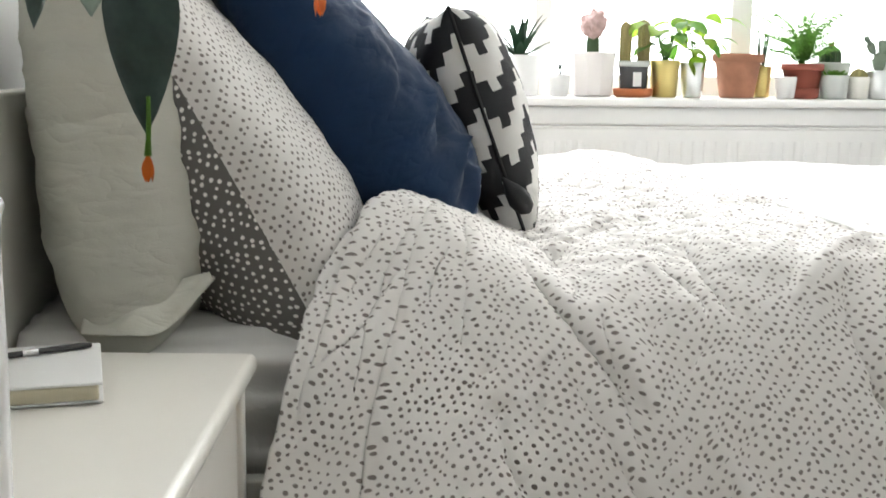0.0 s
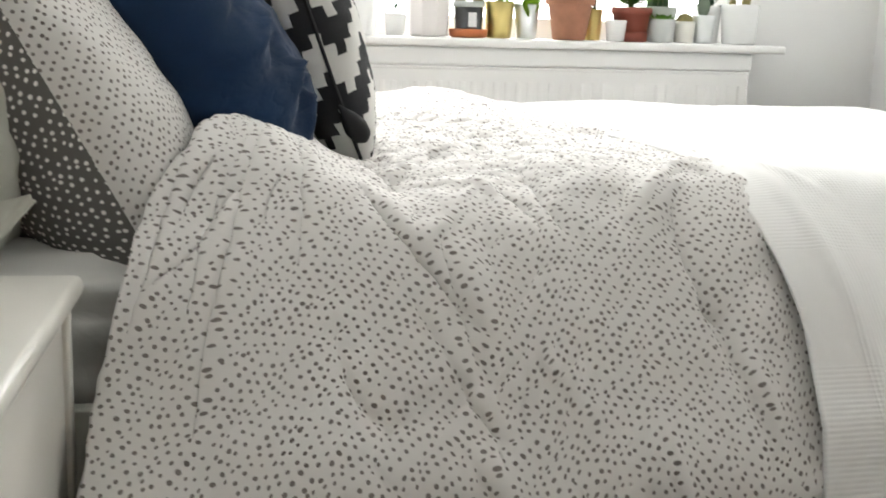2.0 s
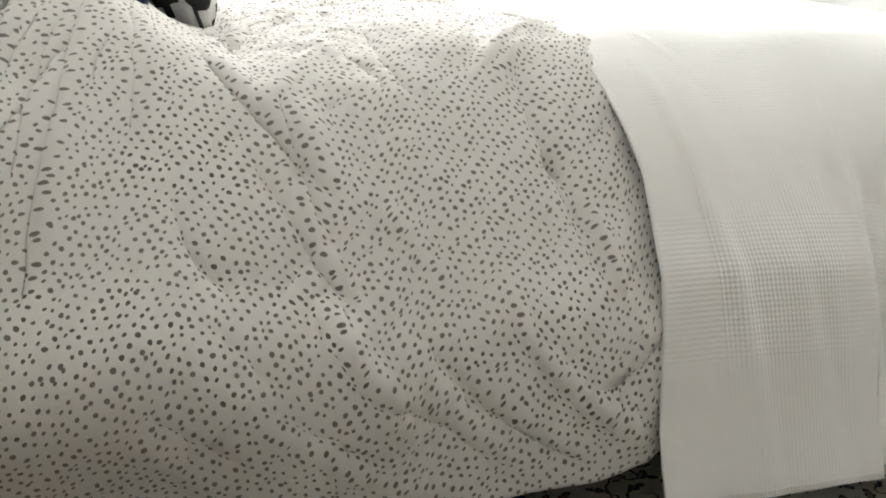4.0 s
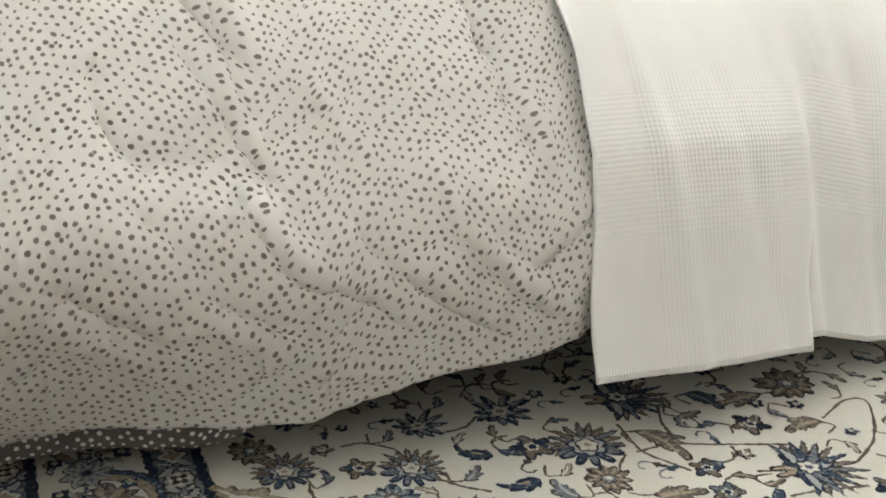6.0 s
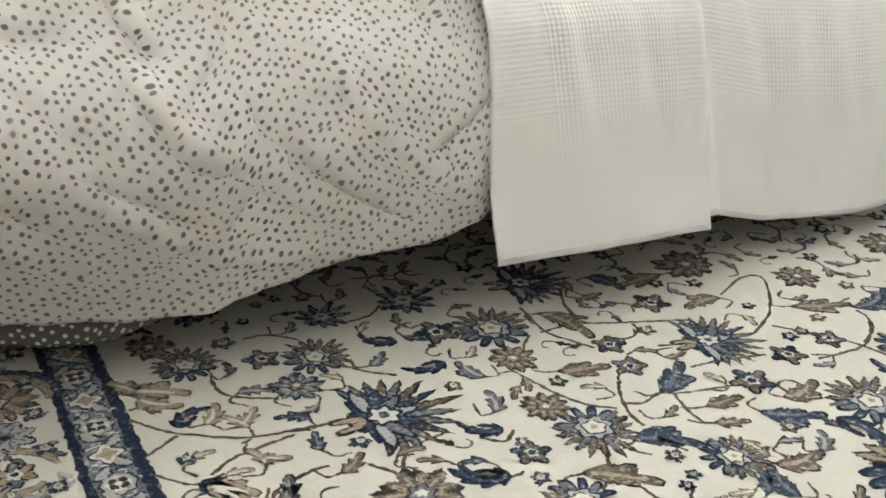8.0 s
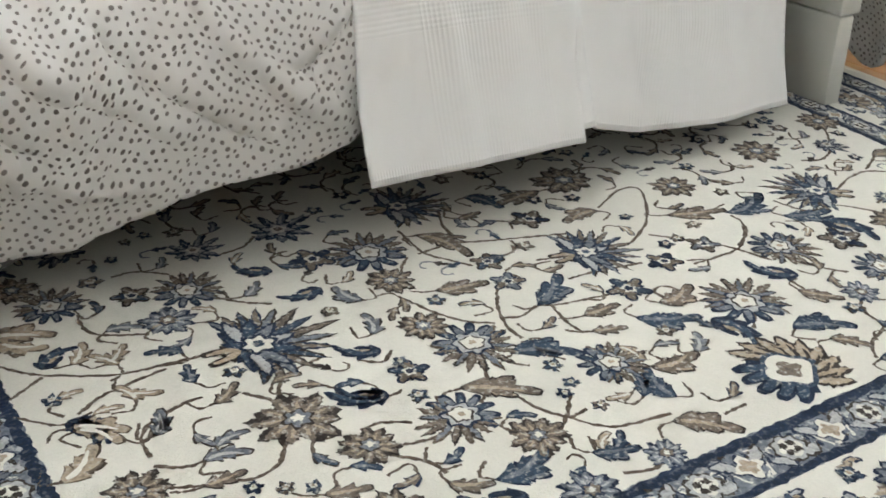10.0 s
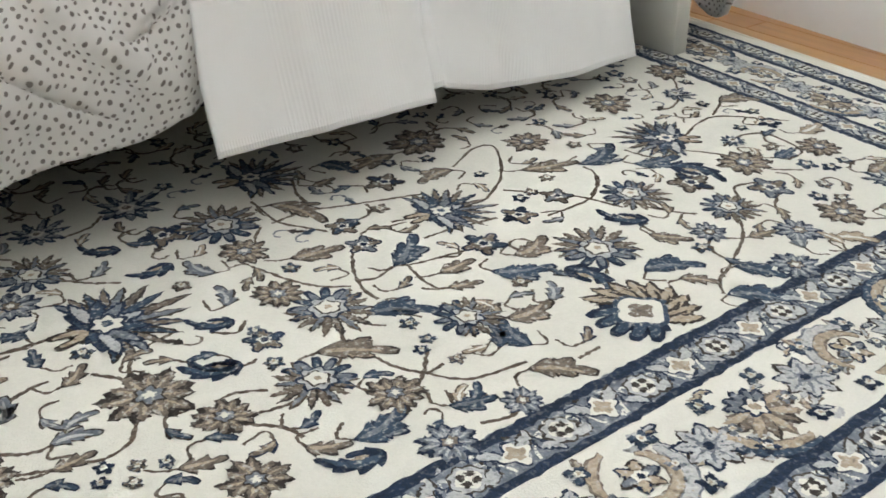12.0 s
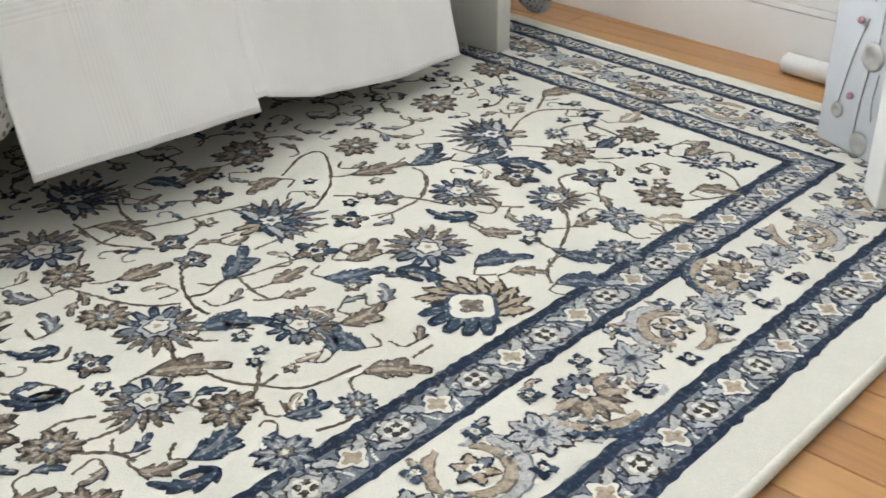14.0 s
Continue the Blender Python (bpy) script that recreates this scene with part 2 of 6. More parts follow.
def lathe(rings, sides=28, closed=True):
    """A turned form from (radius, height) rings about z."""
    bm = bmesh.new()
    loops = []
    for r, z in rings:
        loops.append([bm.verts.new((r * math.cos(math.tau * k / sides), r * math.sin(math.tau * k / sides), z)) for k in range(sides)])
    for a, b in zip(loops, loops[1:]):
        for k in range(sides):
            bm.faces.new((a[k], a[(k + 1) % sides], b[(k + 1) % sides], b[k]))
    if closed:
        bm.faces.new(loops[0][::-1])
        bm.faces.new(loops[-1])
    return bm


def tube(points, radii, sides=8):
    """A tapered tube along points."""
    bm = bmesh.new()
    pts = [Vector(p) for p in points]
    loops = []
    for i, p in enumerate(pts):
        d = (pts[min(i + 1, len(pts) - 1)] - pts[max(i - 1, 0)]).normalized()
        q = d.to_track_quat("Z", "Y")
        r = radii[i] if isinstance(radii, (list, tuple)) else radii
        loops.append([bm.verts.new(p + q @ Vector((r * math.cos(math.tau * k / sides), r * math.sin(math.tau * k / sides), 0))) for k in range(sides)])
    for a, b in zip(loops, loops[1:]):
        for k in range(sides):
            bm.faces.new((a[k], a[(k + 1) % sides], b[(k + 1) % sides], b[k]))
    bm.faces.new(loops[0][::-1])
    bm.faces.new(loops[-1])
    return bm


def grid_mesh(name, place, uvs, material, parent=None, label=""):
    """A mesh from a grid of places (rows, columns, 3) and its grid of uvs."""
    rows, cols = place.shape[:2]
    k = np.arange(rows * cols).reshape(rows, cols)
    quads = np.stack([k[:-1, :-1], k[:-1, 1:], k[1:, 1:], k[1:, :-1]], -1).reshape(-1, 4)
    me = bpy.data.meshes.new(name)
    me.from_pydata(place.reshape(-1, 3).tolist(), [], quads.tolist())
    layer = me.uv_layers.new(name="UVMap")
    layer.data.foreach_set("uv", uvs.reshape(-1, 2)[quads.ravel()].ravel().astype(np.float32))
    me.polygons.foreach_set("use_smooth", [True] * len(me.polygons))
    for mat in material if isinstance(material, (list, tuple)) else [material]:
        me.materials.append(mat)
    ob = new(name, me)
    if parent:
        ob.parent = parent
    if label:
        ob["label"] = label
    return ob


def thicken(ob, thickness, offset=-1.0, material=0):
    s = ob.modifiers.new("thickness", "SOLIDIFY")
    s.thickness, s.offset = thickness, offset
    s.material_offset = material
    return ob


def smooth_line(points, count):
    """Even points along a soft curve through the given ones."""
    p = np.array(points, float)
    p = np.vstack([2 * p[0] - p[1], p, 2 * p[-1] - p[-2]])
    out = []
    for i in range(1, len(p) - 2):
        s = np.linspace(0, 1, 24, endpoint=False)[:, None]
        a, b, c, d = p[i - 1], p[i], p[i + 1], p[i + 2]
        out.append(0.5 * (2 * b + (c - a) * s + (2 * a - 5 * b + 4 * c - d) * s**2 + (3 * b - a - 3 * c + d) * s**3))
    out.append(p[-2:-1])
    q = np.vstack(out)
    far = np.r_[0, np.cumsum(np.linalg.norm(np.diff(q, axis=0), axis=1))]
    at = np.linspace(0, far[-1], count)
    return np.stack([np.interp(at, far, q[:, k]) for k in range(q.shape[1])], 1), far[-1]


def turbulence(x, y, scale, seed, octaves=3):
    out = np.zeros(x.shape)
    for i in np.ndindex(x.shape):
        out[i] = noise.fractal(Vector((x[i] * scale, y[i] * scale, seed)), 0.9, 2.0, octaves)
    return out


# ---- floor, walls, ceiling, window wall ----
X0, X1, Y0, Y1, TOP = -0.47, 2.06, -1.9, 3.30, 2.55

subfloor = tagged(part("floor", box((X0 - 0.1, Y0 - 0.1, -0.12), (X1 + 0.35, Y1 + 0.1, -0.016)), OAK, smooth=False), "honey-coloured wooden plank floor under the rug", "floor", kind="structure")
tagged(part("ceiling", box((X0 - 0.1, Y0 - 0.1, TOP), (X1 + 0.35, Y1 + 0.1, TOP + 0.1)), WALL_PAINT, smooth=False), "plain white painted bedroom ceiling", "ceiling", kind="structure")
tagged(part("wall_head", box((X0 - 0.1, Y0, -0.02), (X0, Y1, TOP)), WALL_PAINT, smooth=False), "plain white wall behind the headboard", "wall", kind="structure")
# the foot wall stands a little out of square: it turns about a point near the rug
SLANT = Matrix.Translation((X1 - 0.02, 0.65, 0)) @ pose(0, 0, 0, 0, 0, -3.67) @ Matrix.Translation((-X1, -0.65, 0))
wall_foot = tagged(part("wall_foot", box((X1, Y0 - 0.2, -0.02), (X1 + 0.1, Y1 + 0.02, TOP)), WALL_PAINT, smooth=False), "white wall beyond the foot of the bed", "wall", kind="structure")
wall_foot.matrix_world = SLANT
# unseen wall that closes the room; its grey holds down the bounce
tagged(part("wall_back", box((X0 - 0.1, Y0 - 0.1, -0.02), (X1 + 0.1, Y0, TOP)), BACK_DIM, smooth=False), "unseen closing wall opposite the window, grey to cut bounced light", "wall", kind="structure")
SILL, WX0, WX1, WTOP = 0.815, -0.35, 1.735, 2.25
wall_w = empty("wall_window", "white painted wall round the bright window", "wall", kind="structure")
part("wall_below", box((X0 - 0.1, Y1, -0.02), (X1 + 0.35, Y1 + 0.3, SILL - 0.045)), WALL_PAINT, wall_w, smooth=False)
part("wall_above", box((X0 - 0.1, Y1, WTOP), (X1 + 0.35, Y1 + 0.3, TOP)), WALL_PAINT, wall_w, smooth=False)
part("wall_side", box((X0 - 0.1, Y1, SILL - 0.045), (WX0, Y1 + 0.3, WTOP)), WALL_PAINT, wall_w, smooth=False)
part("wall_side", box((WX1, Y1, SILL - 0.045), (X1 + 0.35, Y1 + 0.3, WTOP)), WALL_PAINT, wall_w, smooth=False)

skirting = empty("baseboard", "white painted baseboard with two fine grooves", "baseboard", kind="structure")
skirting.matrix_world = SLANT
for z0, z1, d in ((0.0, 0.098, 0.014), (0.098, 0.101, 0.010), (0.101, 0.112, 0.014), (0.112, 0.115, 0.010), (0.115, 0.135, 0.012)):
    part("board", box((X1 - d, Y0, z0), (X1 - 0.0005, Y1, z1)), WHITE_PAINT, skirting, smooth=False)

window = empty("window_1", "white framed window, bright with overcast daylight", "window", kind="structure")
GLASS_Y = Y1 + 0.14
for x, w in ((0.607, 0.05), (1.212, 0.066), (WX0 + 0.03, 0.06), (WX1 - 0.03, 0.06)):
    part("post", box((x - w / 2, GLASS_Y - 0.035, SILL), (x + w / 2, GLASS_Y + 0.035, WTOP), 0.004), WHITE_PAINT, window)
for z in (SILL + 0.03, WTOP - 0.03):
    part("rail", box((WX0, GLASS_Y - 0.03, z - 0.03), (WX1, GLASS_Y + 0.03, z + 0.03), 0.004), WHITE_PAINT, window)
for a, b in ((WX0 + 0.06, 0.582), (0.632, 1.179), (1.245, WX1 - 0.06)):
    pane = part("pane", box((a, GLASS_Y - 0.003, SILL + 0.06), (b, GLASS_Y + 0.003, WTOP - 0.06)), GLASS, window, smooth=False)
    pane.visible_shadow = False

glow, gt, gb = nodes_of("overcast_distance", 1.0, colour=(0.9, 0.92, 0.95))
gb.inputs["Emission Color"].default_value = (0.94, 0.97, 1.0, 1)
gb.inputs["Emission Strength"].default_value = 2.5
tagged(part("backdrop", box((-9, 12.0, -5), (13, 12.1, 4.2)), glow, smooth=False), "pale overcast distance outside the window", "backdrop", kind="structure")
tagged(part("ground", box((-60, Y1 + 0.6, -3.2), (60, 80, -3.0)), plain("outdoor_ground", (0.25, 0.26, 0.22), 0.9), smooth=False), "plain pale ground outside below the window", "ground", kind="structure")

sill = empty("window_sill", "white painted window sill with a rounded front", "window sill", kind="structure")
part("sill_board", box((WX0 - 0.05, Y1 - 0.17, SILL - 0.024), (WX1 + 0.06, Y1 + 0.10, SILL), 0.006, 3), WHITE_PAINT, sill)

part("sill_front", box((WX0 - 0.03, Y1 - 0.150, SILL - 0.078), (1.70, Y1 - 0.002, SILL - 0.0245), 0.010, 3), WALL_PAINT, sill)

radiator = empty("radiator", "white panel radiator with pressed ribs under the sill", "radiator")
RY = Y1 - 0.145
part("front_panel", box((WX0 + 0.02, RY, 0.14), (1.69, RY + 0.018, 0.735), 0.006), WHITE_PAINT, radiator)
part("back_panel", box((WX0 + 0.02, RY + 0.075, 0.14), (1.69, RY + 0.093, 0.73), 0.006), WHITE_PAINT, radiator)
part("top_cover", box((WX0 + 0.02, RY - 0.001, 0.727), (1.69, RY + 0.095, 0.737), 0.003), WHITE_PAINT, radiator)
part("side_cover", box((1.688, RY, 0.15), (1.694, RY + 0.09, 0.73), 0.002), WHITE_PAINT, radiator)
bm = bmesh.new()
x = WX0 + 0.06
while x < 1.66:
    b2 = box((x, RY - 0.0009, 0.18), (x + 0.017, RY + 0.002, 0.695), 0.0008, 2)
    tmp = bpy.data.meshes.new("tmp")
    b2.to_mesh(tmp)
    b2.free()
    bm.from_mesh(tmp)
    bpy.data.meshes.remove(tmp)
    x += 0.033
part("ribs", bm, WHITE_PAINT, radiator)["kind"] = "stuff"
part("bracket", box((0.2, RY + 0.02, 0.55), (0.23, Y1, 0.6)), WHITE_PAINT, radiator)
part("bracket", box((1.2, RY + 0.02, 0.55), (1.23, Y1, 0.6)), WHITE_PAINT, radiator)

hook = empty("wall_hook", "small grey metal hook under the sill end", "hook")
STEEL = plain("grey_steel", (0.35, 0.35, 0.34), 0.35, 0.8, relief=0.05)
part("plate", box((1.722, Y1 - 0.006, 0.725), (1.734, Y1, 0.765), 0.002), STEEL, hook)
part("peg", tube([(1.728, Y1 - 0.004, 0.735), (1.728, Y1 - 0.02, 0.733), (1.728, Y1 - 0.024, 0.745)], 0.003), STEEL, hook)


# ---- bed ----
bed = empty("bed", "white wooden bed frame with a panel headboard", "bed")
part("headboard", box((-0.452, 1.24, 0.0), (-0.412, 2.80, 0.866), 0.006), BED_PAINT, bed)
part("footboard", box((1.701, 1.196, 0.17), (1.750, 2.78, 0.56), 0.004), BED_PAINT, bed)
part("leg", box((1.702, 1.197, 0.0125), (1.737, 1.40, 0.168), 0.003), BED_PAINT, bed)
part("leg", box((1.734, 2.60, 0.0), (1.784, 2.779, 0.168), 0.003), BED_PAINT, bed)
part("side_rail", box((-0.41, 1.350, 0.20), (1.700, 1.377, 0.402), 0.004), BED_PAINT, bed)
part("side_rail", box((-0.41, 2.735, 0.20), (1.732, 2.76, 0.39), 0.004), BED_PAINT, bed)
part("slat_base", box((-0.41, 1.407, 0.30), (1.732, 2.734, 0.335), 0.003), BED_PAINT, bed)

mattress = empty("mattress", "mattress in an off-white fitted sheet with soft creases", "mattress")
ms, mlen = smooth_line([(2.72, 0.34), (2.725, 0.50), (2.69, 0.565), (2.4, 0.575), (1.6, 0.572), (1.48, 0.566), (1.405, 0.540), (1.388, 0.49), (1.391, 0.42), (1.388, 0.345)], 150)
mx = np.linspace(-0.405, 1.728, 130)
MX, MV = np.meshgrid(mx, np.linspace(0, mlen, 150), indexing="ij")
crease = turbulence(MX * 1.2, MV * 9.0, 1.6, 4.0) + 0.9 * np.sin(MV * 95 + 2.5 * MX) ** 3
mp = np.stack([MX, ms[None, :, 0] - 0.010 * crease * (ms[None, :, 0] < 1.5), ms[None, :, 1] + 0.004 * crease], -1)
thicken(grid_mesh("fitted_sheet", mp, np.stack([MX, MV], -1), SHEET_COTTON, mattress), 0.004)
part("core", box((-0.40, 1.42, 0.336), (1.69, 2.70, 0.55), 0.03, 3), SHEET_COTTON, mattress)

# The duvet: x along the bed, d down over its side from the shoulder.
HEM_X = [-0.12, 0.07, 0.165, 0.267, 0.37, 0.478, 0.525, 0.605, 0.72, 0.77, 0.86, 1.8]
HEM_Z = [0.052, 0.060, 0.071, 0.099, 0.099, 0.092, 0.115, 0.134, 0.134, 0.152, 0.24, 0.262]


def bed_profile(x, out=0.0, hem=None):
    """(y, z) from the window side over the top down to the hem, at x along the bed."""
    h = np.interp(x, HEM_X, HEM_Z) if hem is None else hem
    hump = 0.034 * math.exp(-(((x - 0.50) / 0.17) ** 2)) + 0.008 * math.exp(-(((x - 1.02) / 0.14) ** 2)) - 0.004 * math.exp(-(((x - 0.76) / 0.07) ** 2))
    bulge = np.interp(x, [-0.1, 0.3, 0.6, 0.85, 1.8], [0.0, 0.0, 0.005, -0.01, -0.03])
    pts = [(2.80, 0.40), (2.80, 0.56), (2.74, 0.642 + hump), (2.55, 0.660 + hump), (2.2, 0.658 + hump * 0.6), (1.85, 0.655), (1.58, 0.652), (1.44, 0.607), (1.335, 0.520)]
    if hem is None:
        tuck = np.interp(x, [0.10, 0.25, 0.40, 0.55], [0.105, 0.070, 0.030, 0.0])
        pts += [(1.250 - tuck * 0.12, 0.410), (1.190 - tuck * 0.22, 0.335), (1.168 - tuck * 0.10, 0.265), (1.166 + tuck * 0.40, h + 0.52 * (0.265 - h)), (1.166 + tuck, h)] if h < 0.2 else [(1.262, 0.410), (1.22, h + 0.06)]
    else:
        pts += [(1.27, 0.410), (1.225, 0.30), (1.188, h + 0.42 * (0.30 - h)), (1.158, h)]
    return [(y - bulge if y < 1.5 else y, z) for y, z in pts]


GATHERS = (  # half width, height, then (along, down) points
    (0.004, 0.012, (0.05, -0.04), (0.0, 0.12), (-0.05, 0.30)),
    (0.004, 0.010, (0.105, 0.0), (0.05, 0.14), (0.015, 0.28)),
    (0.005, 0.010, (0.17, -0.05), (0.165, 0.08), (0.15, 0.22)),
)
PLEATS = (  # half width, height, then (along, down) points
    (0.007, 0.016, (0.245, 0.038), (0.275, 0.126), (0.315, 0.197), (0.345, 0.268), (0.355, 0.334)),
    (0.004, 0.014, (0.13, -0.049), (0.09, 0.098), (0.06, 0.218), (0.035, 0.332), (0.02, 0.43)),
    (0.005, 0.012, (0.085, 0.098), (0.025, 0.196), (-0.035, 0.261)),
    (0.005, -0.01, (0.03, 0.065), (-0.01, 0.163), (-0.04, 0.261)),
    (0.008, 0.014, (0.335, 0.159), (0.345, 0.219), (0.37, 0.302)),
    (0.005, -0.012, (0.78, 0.496), (0.71, 0.552), (0.67, 0.575)),
    (0.006, 0.006, (0.335, 0.46), (0.38, 0.538), (0.47, 0.585), (0.57, 0.667)),
    (0.006, 0.009, (0.49, 0.53), (0.565, 0.606), (0.665, 0.662)),
    (0.008, 0.006, (0.28, 0.224), (0.335, 0.345), (0.355, 0.4), (0.4, 0.434)),
)
RIDGES = (  # half width, height, then (along, down) points
    (0.008, 0.01, (0.275, -0.049), (0.405, -0.253), (0.525, -0.304)),
    (0.008, 0.01, (0.305, -0.033), (0.4, -0.005), (0.435, 0.088)),
    (0.008, -0.009, (0.42, 0.011), (0.455, 0.105), (0.47, 0.155)),
    (0.01, 0.014, (0.77, -0.055), (0.685, 0.027), (0.59, 0.143)),
    (0.014, -0.014, (0.67, 0.077), (0.655, 0.181), (0.67, 0.306), (0.695, 0.437)),
    (0.01, 0.011, (0.685, 0.306), (0.715, 0.393), (0.715, 0.464)),
    (0.009, 0.011, (0.715, 0.033), (0.64, 0.115), (0.585, 0.204)),
    (0.01, -0.011, (0.65, 0.263), (0.685, 0.301), (0.695, 0.377)),
    (0.009, -0.01, (0.49, -0.044), (0.485, 0.094), (0.5, 0.166)),
    (0.012, 0.01, (0.33, 0.438), (0.365, 0.505), (0.42, 0.562)),
    (0.012, -0.008, (0.18, 0.283), (0.19, 0.365), (0.24, 0.436)),
)
DRAGS = (  # half width, height, then (along, down) points
    (0.009, 0.011, (0.315, 0.317), (0.35, 0.384), (0.39, 0.451)),
    (0.007, 0.01, (0.565, 0.43), (0.58, 0.507), (0.645, 0.57), (0.75, 0.633)),
    (0.01, 0.011, (0.23, 0.545), (0.32, 0.607), (0.425, 0.666), (0.53, 0.679)),
    (0.012, 0.01, (0.115, 0.594), (0.18, 0.632), (0.27, 0.671)),
    (0.008, -0.009, (0.26, 0.551), (0.32, 0.585), (0.395, 0.621)),
    (0.008, -0.009, (0.44, 0.48), (0.485, 0.552), (0.54, 0.607)),
    (0.01, -0.01, (0.11, 0.545), (0.175, 0.583), (0.245, 0.622)),
    (0.007, 0.009, (0.615, 0.555), (0.675, 0.602), (0.755, 0.649)),
    (0.01, 0.01, (0.42, 0.303), (0.46, 0.375), (0.49, 0.442)),
    (0.012, -0.008, (0.19, 0.447), (0.245, 0.502), (0.29, 0.535)),
)


def folds_at(x, d):
    """Heights of the cloth's pleats (a sharp step on one side) and of its soft ridges and valleys."""
    out = np.zeros(x.shape)
    for group, sharp in ((GATHERS, True), (PLEATS, True), (RIDGES, False), (DRAGS, False)):
        for w, h, *pts in group:
            line, length = smooth_line(pts, 24)
            near = (x > line[:, 0].min() - 0.12) & (x < line[:, 0].max() + 0.12) & (d > line[:, 1].min() - 0.12) & (d < line[:, 1].max() + 0.12)
            p = np.stack([x[near], d[near]], -1)
            best, side, at = np.full(len(p), 9.0), np.zeros(len(p)), np.zeros(len(p))
            for i in range(23):
                a, e = line[i], line[i + 1] - line[i]
                s = ((p - a) @ e) / (e @ e)
                c = np.clip(s, 0, 1)
                q = p - a - c[:, None] * e
                dist = np.hypot(q[:, 0], q[:, 1])
                closer = dist < best
                best = np.where(closer, dist, best)
                side = np.where(closer, np.sign(q[:, 0] * e[1] - q[:, 1] * e[0]), side)
                at = np.where(closer, (i + s) / 23, at)
            ends = np.clip(np.minimum(at + 0.12, 1.12 - at) / 0.4, 0, 1)
            ends = ends * ends * (3 - 2 * ends)
            if sharp:
                q = best * side
                lift = h * (0.55 * np.exp(-((q / np.where(q > 0, 0.040, 0.010)) ** 2)) - 0.75 * np.exp(-(((q + w) / (1.2 * w)) ** 2)))
            else:
                lift = (0.6 if group is DRAGS else 0.9) * h / (1 + (best / (1.3 * w)) ** 2) ** 1.3
            out[near] += lift * ends
    return out


def draped(xs_of, columns, rows, out, hem=None, folds=1.0, seed=0.0, wave=None):
    """Places and uvs of a cloth over the bed; uv's second axis counts up from the hem."""
    place, uv = np.zeros((columns, rows, 3)), np.zeros((columns, rows, 2))
    for i, u in enumerate(np.linspace(0, 1, columns)):
        mid = xs_of(u, 0.0)
        line, length = smooth_line(bed_profile(mid, out, hem(mid) if hem else None), rows)
        k = int(np.argmin(np.abs(line[:, 0] - 1.55)))
        far = np.linspace(0, length, rows)
        d = far - far[k]
        x = np.array([xs_of(u, e) for e in d])
        place[i] = np.stack([x, line[:, 0], line[:, 1]], 1)
        uv[i] = np.stack([x, length - far], 1)
        if i == 0:
            ds = np.zeros((columns, rows))
        ds[i] = d
    rise = np.interp(place[..., 0], [0.0, 0.06, 0.14, 0.20, 0.26, 0.30, 0.42, 0.55, 0.8, 1.3, 1.8], [0.06, 0.062, 0.042, 0.012, -0.025, -0.040, -0.018, 0.0, 0.0, -0.004, -0.012])
    place[..., 2] += rise * np.clip((0.18 - ds) / 0.2, 0.2, 1) * np.clip((1.1 + ds) / 0.4, 0, 1)
    tx, ty = np.gradient(place, axis=0), np.gradient(place, axis=1)
    normal = np.cross(ty, tx)
    normal /= np.linalg.norm(normal, axis=-1, keepdims=True) + 1e-9
    x, d = place[..., 0].copy(), ds
    lift = np.full(x.shape, out)
    lift += folds * folds_at(x, d) * (1 if folds else 0)
    big = turbulence(x, d, 6.0, 2.0 + seed)
    fine = turbulence(x + d * 0.8, d * 0.55, 22.0, 7.0 + seed, 3)
    top = turbulence(x * 1.1 - d * 0.7, d * 1.3 + x * 0.3, 17.0, 13.0 + seed, 2)
    lift += folds * (0.007 * big + 0.0035 * fine + 0.010 * (0.35 - np.abs(top)) * np.clip((0.10 - d) / 0.15, 0, 1))
    if wave:
        lift += wave(x, d)
    else:
        lift -= 0.075 * np.clip((x - 0.80) / 0.14, 0, 1) * np.clip((d + 0.15) / 0.3, 0.12, 1)
    place = place + normal * lift[..., None]
    # the print keeps its size over the folds
    down = np.hypot(*np.moveaxis(np.diff(place[..., 1:], axis=1), -1, 0))
    down = np.hstack([np.cumsum(down[:, ::-1], axis=1)[:, ::-1], np.zeros((columns, 1))])
    side = np.linalg.norm(np.diff(place, axis=0), axis=-1)
    side = np.vstack([np.zeros((1, rows)), np.cumsum(side, axis=0)])
    uv[..., 1] = down
    uv[..., 0] = place[:1, :, 0] + side
    return place, uv, d


duvet = empty("duvet", "rumpled white duvet with small grey-brown dots over the bed", "duvet")


def duvet_x(u, d):
    left = np.interp(d, [-1.3, -0.45, -0.12, 0.0, 0.12, 0.35, 0.62], [0.22, 0.22, 0.09, 0.035, -0.035, -0.085, -0.12])
    split = 0.86  # fine columns up to the blanket, wide ones below it
    return left + u / split * (0.90 - left) if u < split else 0.90 + (u - split) / (1 - split) * 0.90


COLUMNS, ROWS = 330, 330
dp, duv, dd = draped(duvet_x, COLUMNS, ROWS, 0.0)
cover = thicken(grid_mesh("cover", dp, duv, WHITE_DOTS, duvet), 0.012, 1.0)
# the grey reverse side that shows below the hem
under, uuv = [], []
for i in range(0, COLUMNS, 2):
    a = dp[i, -1]
    if a[0] > 0.42:
        break
    low = np.interp(a[0], [-0.12, 0.07, 0.26, 0.33, 0.37, 0.42], [0.048, 0.048, 0.050, 0.026, 0.004, -0.03])
    inner = [(0.060, 0.03), (0.045, 0.01), (0.032, 0.0 - low * 0.6), (0.018, -low), (0.010, -low * 0.8), (0.012, 0.02)]
    under.append([(a[0], a[1] + q, a[2] + r) for q, r in inner])
    far = np.r_[0, np.cumsum(np.hypot(*np.diff(np.array(inner), axis=0).T))]
    uuv.append([(a[0], q) for q in far])
